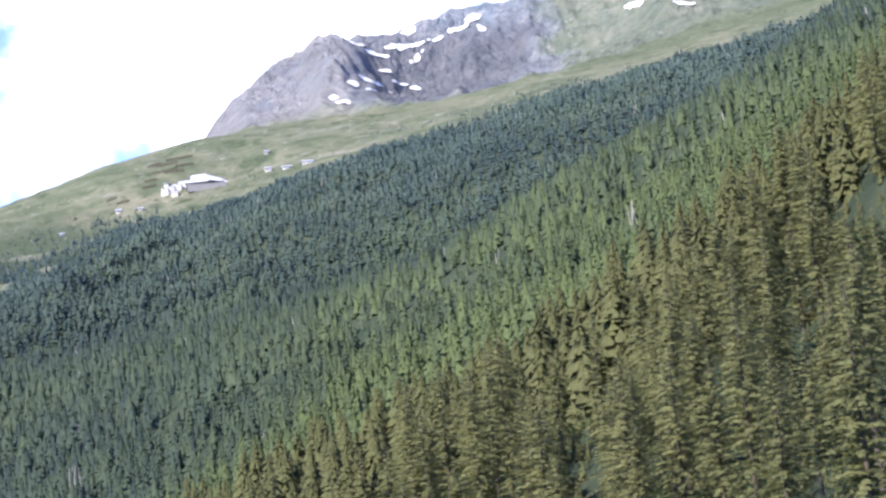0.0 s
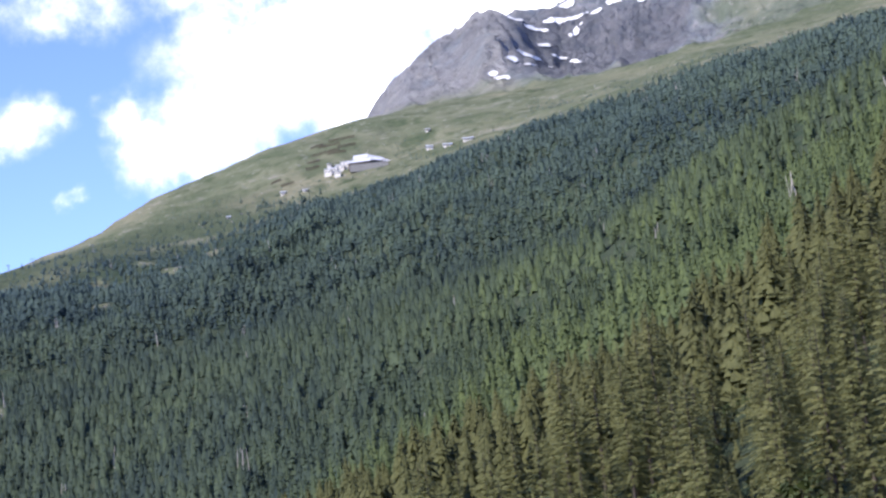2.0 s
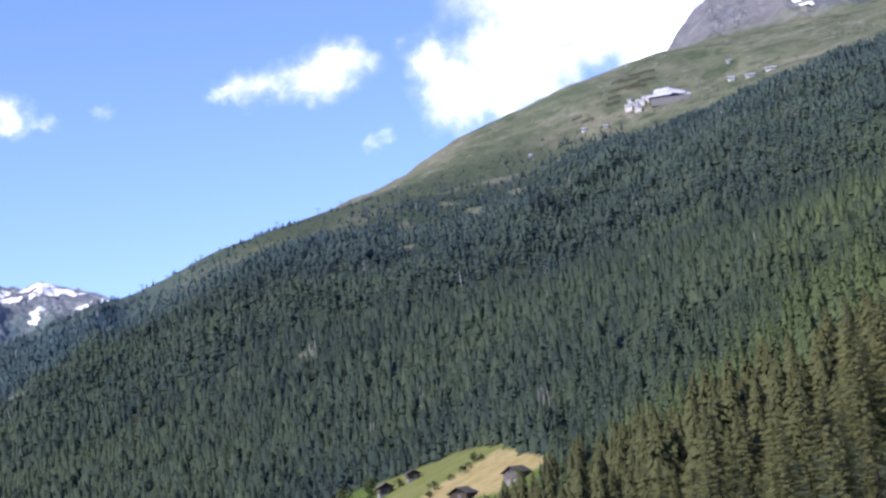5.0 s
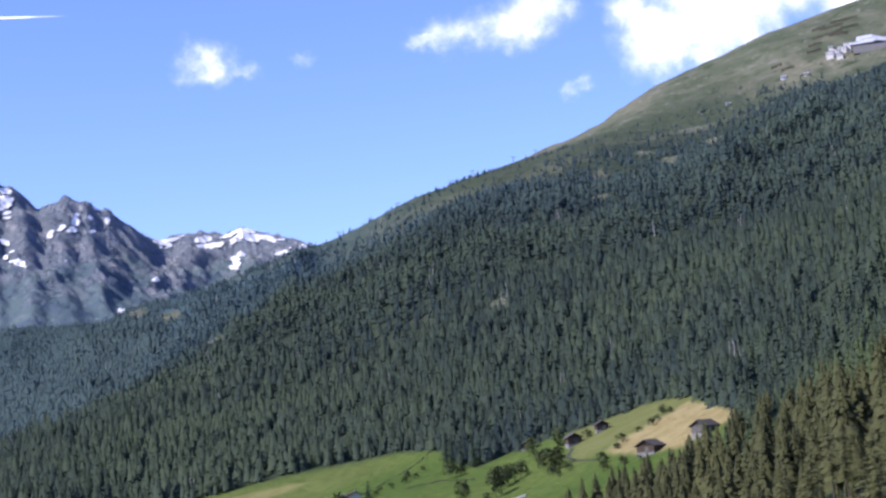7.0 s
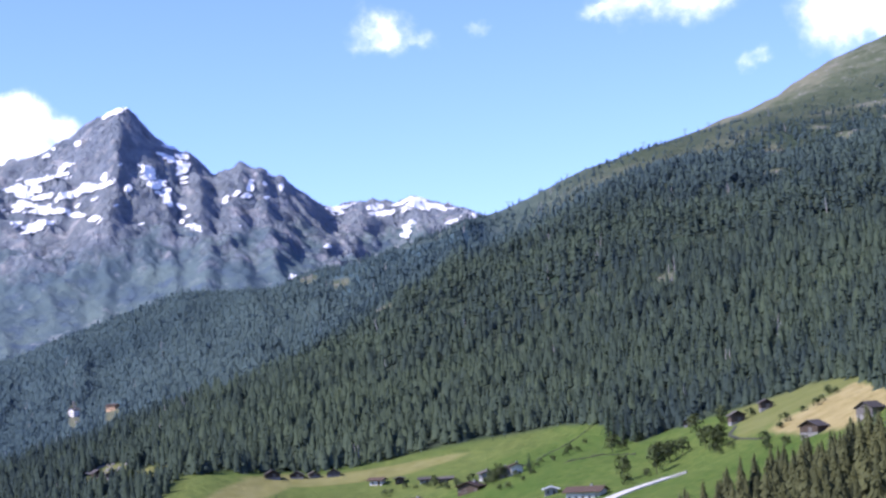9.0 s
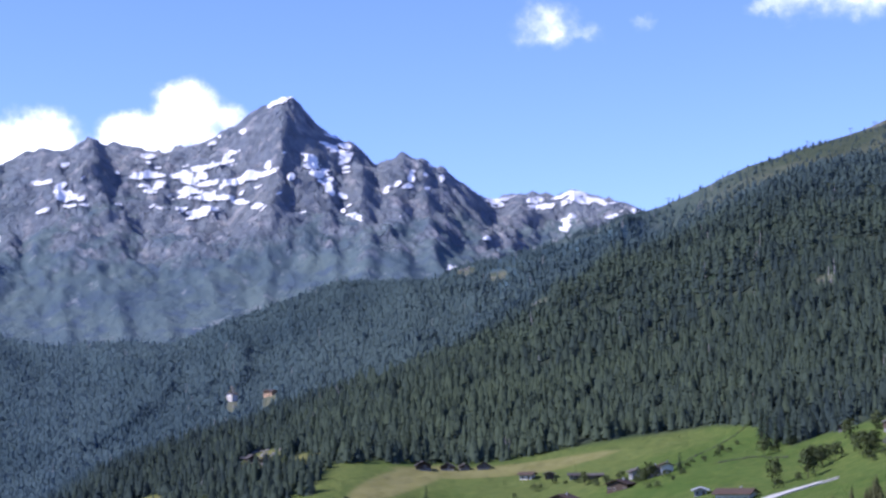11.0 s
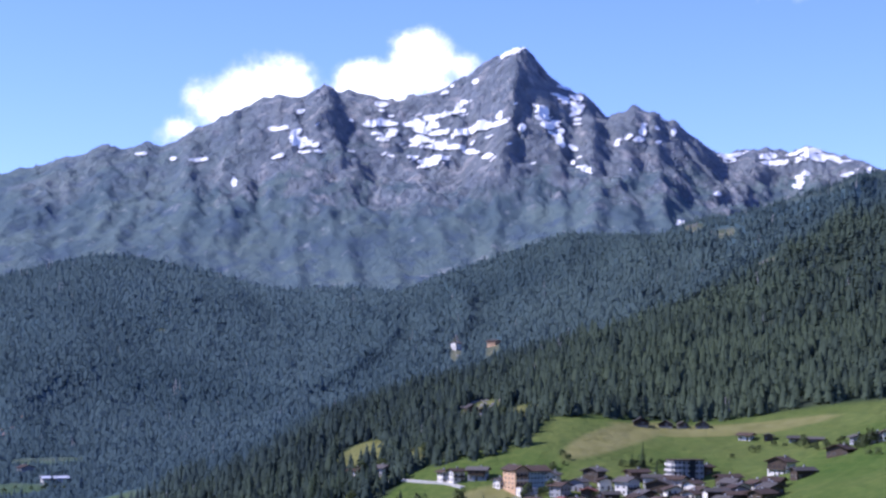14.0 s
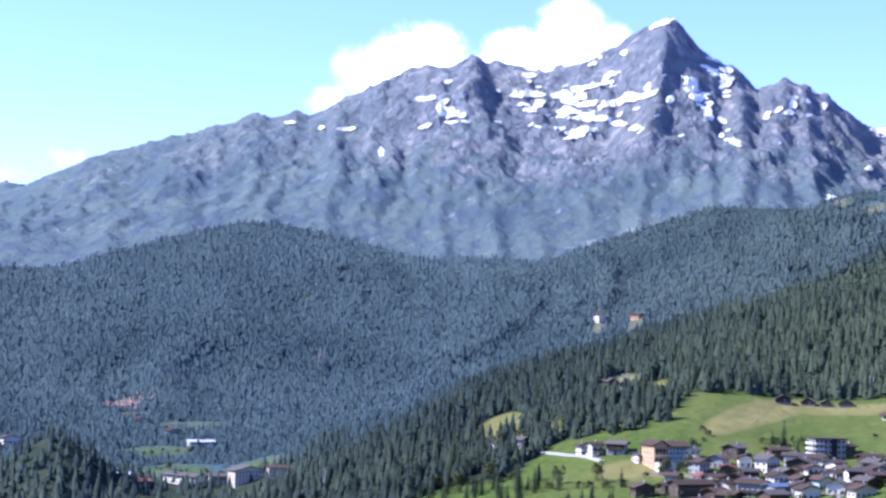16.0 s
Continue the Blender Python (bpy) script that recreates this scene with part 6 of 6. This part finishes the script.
strip("road_upper", [(18.84, 786), (19.4, 786), (20.0, 783), (20.6, 778), (21.13, 771), (21.6, 762)], 6.0, GRAVEL, "pale gravel road up the pasture", 0.7, 0.6)
strip("road_village", [(40.1, 1001), (39.4, 990), (38.7, 976), (38.14, 967), (37.6, 955)], 4.5, GRAVEL, "pale road along a retaining wall", 0.4, 0.3)
strip("road_lane", [(36.0, 930), (35.0, 922), (34.3, 912), (34.0, 893), (33.2, 880)], 3.0, STONE, "narrow lane between the houses", 0.4)
strip("road_yard", [(31.0, 862), (30.4, 858), (29.9, 846), (30.2, 832)], 3.0, STONE, "stony yard way below the houses", 0.4)
strip("road_valley", [(54.9, 1730), (54.1, 1705), (53.4, 1690), (52.0, 1680), (50.2, 1668), (49.0, 1668)], 7.0, GRAVEL, "valley road beside the river meadows", 0.6)
strip("road_barn", [(17.3, 866), (17.5, 845), (17.2, 822), (16.6, 800), (16.2, 790)], 1.8, MOSSY, "cart track past the barns", 0.4)
strip("road_forest", [(35.9, 1096), (36.4, 1112), (36.9, 1132), (37.5, 1150), (37.9, 1172), (37.3, 1186)], 5.0, STONE, "stony forest road at the wood's edge", 0.6, 1.0)

# ---- shrubs, leafy trees and single firs on the pastures ----
LEAVES = make_near_needles("leaves", (0.080, 0.108, 0.046), (0.136, 0.168, 0.070))


def leaf_cloud(seed, wide, tall, count):
    """Foliage of a leafy shrub: small tufts gathered in several uneven lobes."""
    rng = random.Random(seed)
    lobes = [(rng.uniform(-0.5, 0.5) * wide, rng.uniform(-0.5, 0.5) * wide, rng.uniform(0.35, 0.75) * tall, rng.uniform(0.28, 0.5)) for _ in range(8)]
    verts, tris = [], []
    for _ in range(count):
        cx, cy, cz, cr = rng.choice(lobes)
        a, e = rng.uniform(0, math.tau), rng.uniform(-0.7, 1.5)
        d = cr * rng.uniform(0.75, 1.1)
        x, y, z = cx + d * wide * math.cos(a) * math.cos(e), cy + d * wide * math.sin(a) * math.cos(e), cz + d * tall * math.sin(e) * 0.9
        s = rng.uniform(0.28, 0.55) * (0.6 + tall / 12)
        n = len(verts)
        for k in range(4):
            verts.append((x + rng.uniform(-s, s), y + rng.uniform(-s, s), max(0.0, z + rng.uniform(-s, s))))
        tris += [(n, n + 1, n + 2), (n, n + 2, n + 3), (n, n + 3, n + 1), (n + 1, n + 3, n + 2)]
    v = np.array(verts)
    n = v - np.array((0.0, 0.0, tall * 0.35))
    n = n / np.linalg.norm(n, axis=1, keepdims=True) + np.random.default_rng(seed).normal(0, 0.25, v.shape)
    n /= np.linalg.norm(n, axis=1, keepdims=True)
    return raw_mesh("foliage", v, outward(v, tris, n), LEAVES, normals=n)


LEAFY = [leaf_cloud(s, w, t, n) for s, w, t, n in ((11, 1.8, 2.6, 100), (12, 2.5, 3.4, 140), (13, 3.6, 7.0, 260), (14, 4.4, 9.0, 320))]
STEM = near_trunk(7.0, 0.16)


def leafy(az, r, kind, spin, scale):
    top = new("shrub" if kind < 2 else "leafy_tree")
    top.matrix_basis = Matrix.Translation(spot(az, r, -0.15)) @ pose(0, 0, 0, 0, 0, spin) @ Matrix.Scale(scale, 4)
    ob = new("foliage", LEAFY[kind])
    ob.parent = top
    if kind >= 2:
        st = new("trunk", STEM)
        st.parent = top
        return tagged(top, "round-crowned green leafy tree on the pasture", "tree", "leafy trees on the pastures")
    return tagged(top, "dense green shrub on the pasture", "shrub", "shrubs on the pastures")


DARK_NEEDLES = make_near_needles("dark_needles", (0.046, 0.074, 0.046), (0.074, 0.108, 0.058))
PASTURE_KINDS = [(near_crown(60 + k, t, w, 0.03, 120, DARK_NEEDLES), near_trunk(t, 0.02 * t)) for k, (t, w) in enumerate(((12, 5.6), (10, 5.2), (14, 6.0)))]


def fir_thing(az, r, scale, kind, spin):
    crown, trunk = PASTURE_KINDS[kind]
    top = new("spruce_tree")
    top.matrix_basis = Matrix.Translation(spot(az, r, -0.2)) @ pose(0, 0, 0, 0, 0, spin) @ Matrix.Scale(scale, 4)
    for name, me in (("trunk", trunk), ("crown", crown)):
        ob = new(name, me)
        ob.parent = top
    return tagged(top, "dark spruce standing alone on the pasture", "tree", "single spruces on the pastures")


grove = random.Random(21)
# rows of shrubs along banks and ways: from, to, how many, largest kind, spread in metres
HEDGES = [((20.6, 800), (19.0, 905), 16, 3, 9), ((19.0, 860), (17.2, 800), 14, 3, 8), ((17.9, 900), (16.6, 880), 7, 2, 6), ((16.0, 800), (14.0, 845), 10, 1, 5), ((15.2, 740), (16.8, 790), 8, 1, 5), ((20.3, 960), (21.0, 930), 8, 3, 8),
          ((24.9, 905), (22.2, 1000), 16, 1, 7), ((26.8, 990), (24.9, 940), 16, 2, 8), ((27.6, 1010), (25.6, 985), 8, 1, 5), ((32.4, 975), (31.6, 985), 9, 2, 6), ((35.2, 952), (34.3, 985), 9, 1, 4), ((36.0, 925), (33.8, 880), 8, 1, 5),
          ((43.4, 960), (40.6, 948), 18, 3, 10), ((38.8, 1010), (41.0, 1030), 10, 2, 7), ((38.0, 1000), (36.2, 1020), 7, 1, 5), ((34.6, 1090), (36.8, 1085), 12, 2, 9), ((36.5, 1088), (37.8, 1096), 12, 2, 8), ((36.9, 1150), (37.7, 1120), 8, 1, 14), ((30.2, 830), (28.7, 860), 8, 1, 5), ((29.2, 1000), (28.0, 1020), 5, 1, 4),
          ((53.3, 1560), (50.2, 1580), 14, 2, 16), ((51.9, 1500), (49.8, 1440), 12, 2, 12), ((33.2, 845), (35.8, 850), 9, 2, 6), ((39.5, 920), (36.8, 890), 10, 3, 8),
          ((35.9, 932), (34.2, 926), 9, 2, 4), ((34.0, 916), (29.0, 884), 18, 1, 14), ((29.0, 914), (27.2, 928), 6, 2, 6), ((33.0, 950), (31.0, 962), 6, 1, 4), ((35.6, 868), (29.6, 842), 12, 1, 10)]
for (a0, r0), (a1, r1), n, big, wide in HEDGES:
    n = int(n * 0.95)
    for k in range(n):
        f = (k + grove.random()) / n
        r = r0 + (r1 - r0) * f + grove.uniform(-wide, wide)
        leafy(a0 + (a1 - a0) * f + math.degrees(grove.uniform(-wide, wide) / r), r, grove.choice((0, 1, 0, 1, 1, 2, 3)[:4 + big]) if big > 1 else grove.randint(0, 1), grove.uniform(0, 360), grove.uniform(0.85, 1.35) if big < 2 else grove.uniform(0.95, 1.4))
for az, r, s in ((31.48, 957, .55), (31.95, 978, .6), (32.3, 980, .4), (33.05, 905, .38), (43.0, 990, .8), (42.4, 1000, .9), (41.6, 985, .8), (41.2, 975, .75), (40.7, 985, .7), (42.0, 965, .8), (43.6, 975, .7), (44.2, 960, .75),
                 (40.9, 1008, .6), (20.9, 955, .7), (21.2, 975, .8), (20.5, 950, .75), (21.4, 1000, .85), (23.9, 945, .5), (36.9, 898, .5), (38.9, 905, .6), (39.6, 915, .6)):
    fir_thing(az, r, s * 1.7, grove.randint(0, 2), grove.uniform(0, 360))
for _ in range(40):                                    # copse below the village road
    fir_thing(grove.uniform(39.4, 43.6), grove.uniform(885, 945), grove.uniform(0.6, 1.1), grove.randint(0, 2), grove.uniform(0, 360))
for _ in range(14):
    fir_thing(grove.uniform(36.9, 39.0), grove.uniform(850, 872), grove.uniform(0.5, 0.8), grove.randint(0, 2), grove.uniform(0, 360))


for _ in range(75):                                    # young growth at the foot of the near wood
    leafy(grove.uniform(-15.5, 2), grove.uniform(225, 400), grove.choice((0, 1, 1, 2, 2)), grove.uniform(0, 360), grove.uniform(0.8, 1.5))


def dry_wall(chain, label):
    """A low wall of field stones with brush along a bank."""
    bm = bmesh.new()
    rng = random.Random(5)
    for (a0, r0), (a1, r1) in zip(chain, chain[1:]):
        for k in range(26):
            f = (k + rng.random()) / 26
            p = spot(a0 + (a1 - a0) * f, r0 + (r1 - r0) * f + rng.uniform(-0.6, 0.6))
            s = rng.uniform(0.4, 0.9)
            m = Matrix.Translation(p + Vector((0, 0, s * 0.2))) @ pose(0, 0, 0, rng.uniform(0, 90), rng.uniform(0, 90), rng.uniform(0, 90)) @ Matrix.Diagonal((s, s * 0.8, s * 0.7, 1))
            bmesh.ops.create_icosphere(bm, subdivisions=1, radius=1.0, matrix=m)
    return tagged(part("field_wall", bm, MOSSY), label, "wall", kind="stuff")


dry_wall([(21.7, 1055), (22.6, 1025), (23.8, 985), (24.8, 962)], "low dark field wall running down the meadow")
dry_wall([(20.5, 905), (21.6, 930), (22.8, 935)], "low stone wall along the bank of the meadow")


def boulders():
    """Pale stones and slabs in the glades and on the alp."""
    bm = bmesh.new()
    rng = random.Random(17)
    for a, d, wa, wd in GLADES[:18]:
        for _ in range(9):
            p = spot(a + rng.uniform(-wa, wa) * 0.8, d + rng.uniform(-wd, wd) * 0.8)
            s = rng.uniform(0.8, 2.4)
            m = Matrix.Translation(p) @ pose(0, 0, 0, rng.uniform(0, 90), rng.uniform(0, 90), rng.uniform(0, 90)) @ Matrix.Diagonal((s, s * 0.8, s * 0.6, 1))
            bmesh.ops.create_icosphere(bm, subdivisions=1, radius=1.0, matrix=m)
    for _ in range(70):
        p = spot(rng.gauss(37.2, 0.35), rng.gauss(1140, 24))
        s = rng.uniform(0.5, 1.7)
        m = Matrix.Translation(p) @ pose(0, 0, 0, rng.uniform(0, 90), rng.uniform(0, 90), rng.uniform(0, 90)) @ Matrix.Diagonal((s * 1.4, s, s * 0.6, 1))
        bmesh.ops.create_icosphere(bm, subdivisions=1, radius=1.0, matrix=m)
    for _ in range(160):
        p = spot(rng.uniform(-14, 20), rng.uniform(2480, 2900))
        s = rng.uniform(0.7, 2.2)
        m = Matrix.Translation(p) @ pose(0, 0, 0, rng.uniform(0, 90), rng.uniform(0, 90), rng.uniform(0, 90)) @ Matrix.Diagonal((s, s * 0.8, s * 0.6, 1))
        bmesh.ops.create_icosphere(bm, subdivisions=1, radius=1.0, matrix=m)
    return tagged(part("boulders", bm, STONE), "pale boulders scattered over alp and glades", "boulders", kind="stuff")


boulders()


def earth_scar():
    """Heaps of reddish earth and broken stone in a clearing above the valley floor."""
    bm = bmesh.new()
    rng = random.Random(23)
    for _ in range(150):
        a, d = rng.gauss(53.35, 0.42), rng.gauss(1822, 13)
        s = rng.uniform(0.8, 3.2)
        m = Matrix.Translation(spot(a, d)) @ pose(0, 0, 0, rng.uniform(0, 90), rng.uniform(0, 90), rng.uniform(0, 90)) @ Matrix.Diagonal((s * 1.5, s, s * 0.8, 1))
        bmesh.ops.create_icosphere(bm, subdivisions=1, radius=1.0, matrix=m)
    return tagged(part("earth_heaps", bm, plain("red_earth", (0.40, 0.285, 0.235), 0.95, 0.6, 0.45)), "heaps of reddish earth and stones in a clearing", "earth heaps", kind="stuff")


earth_scar()
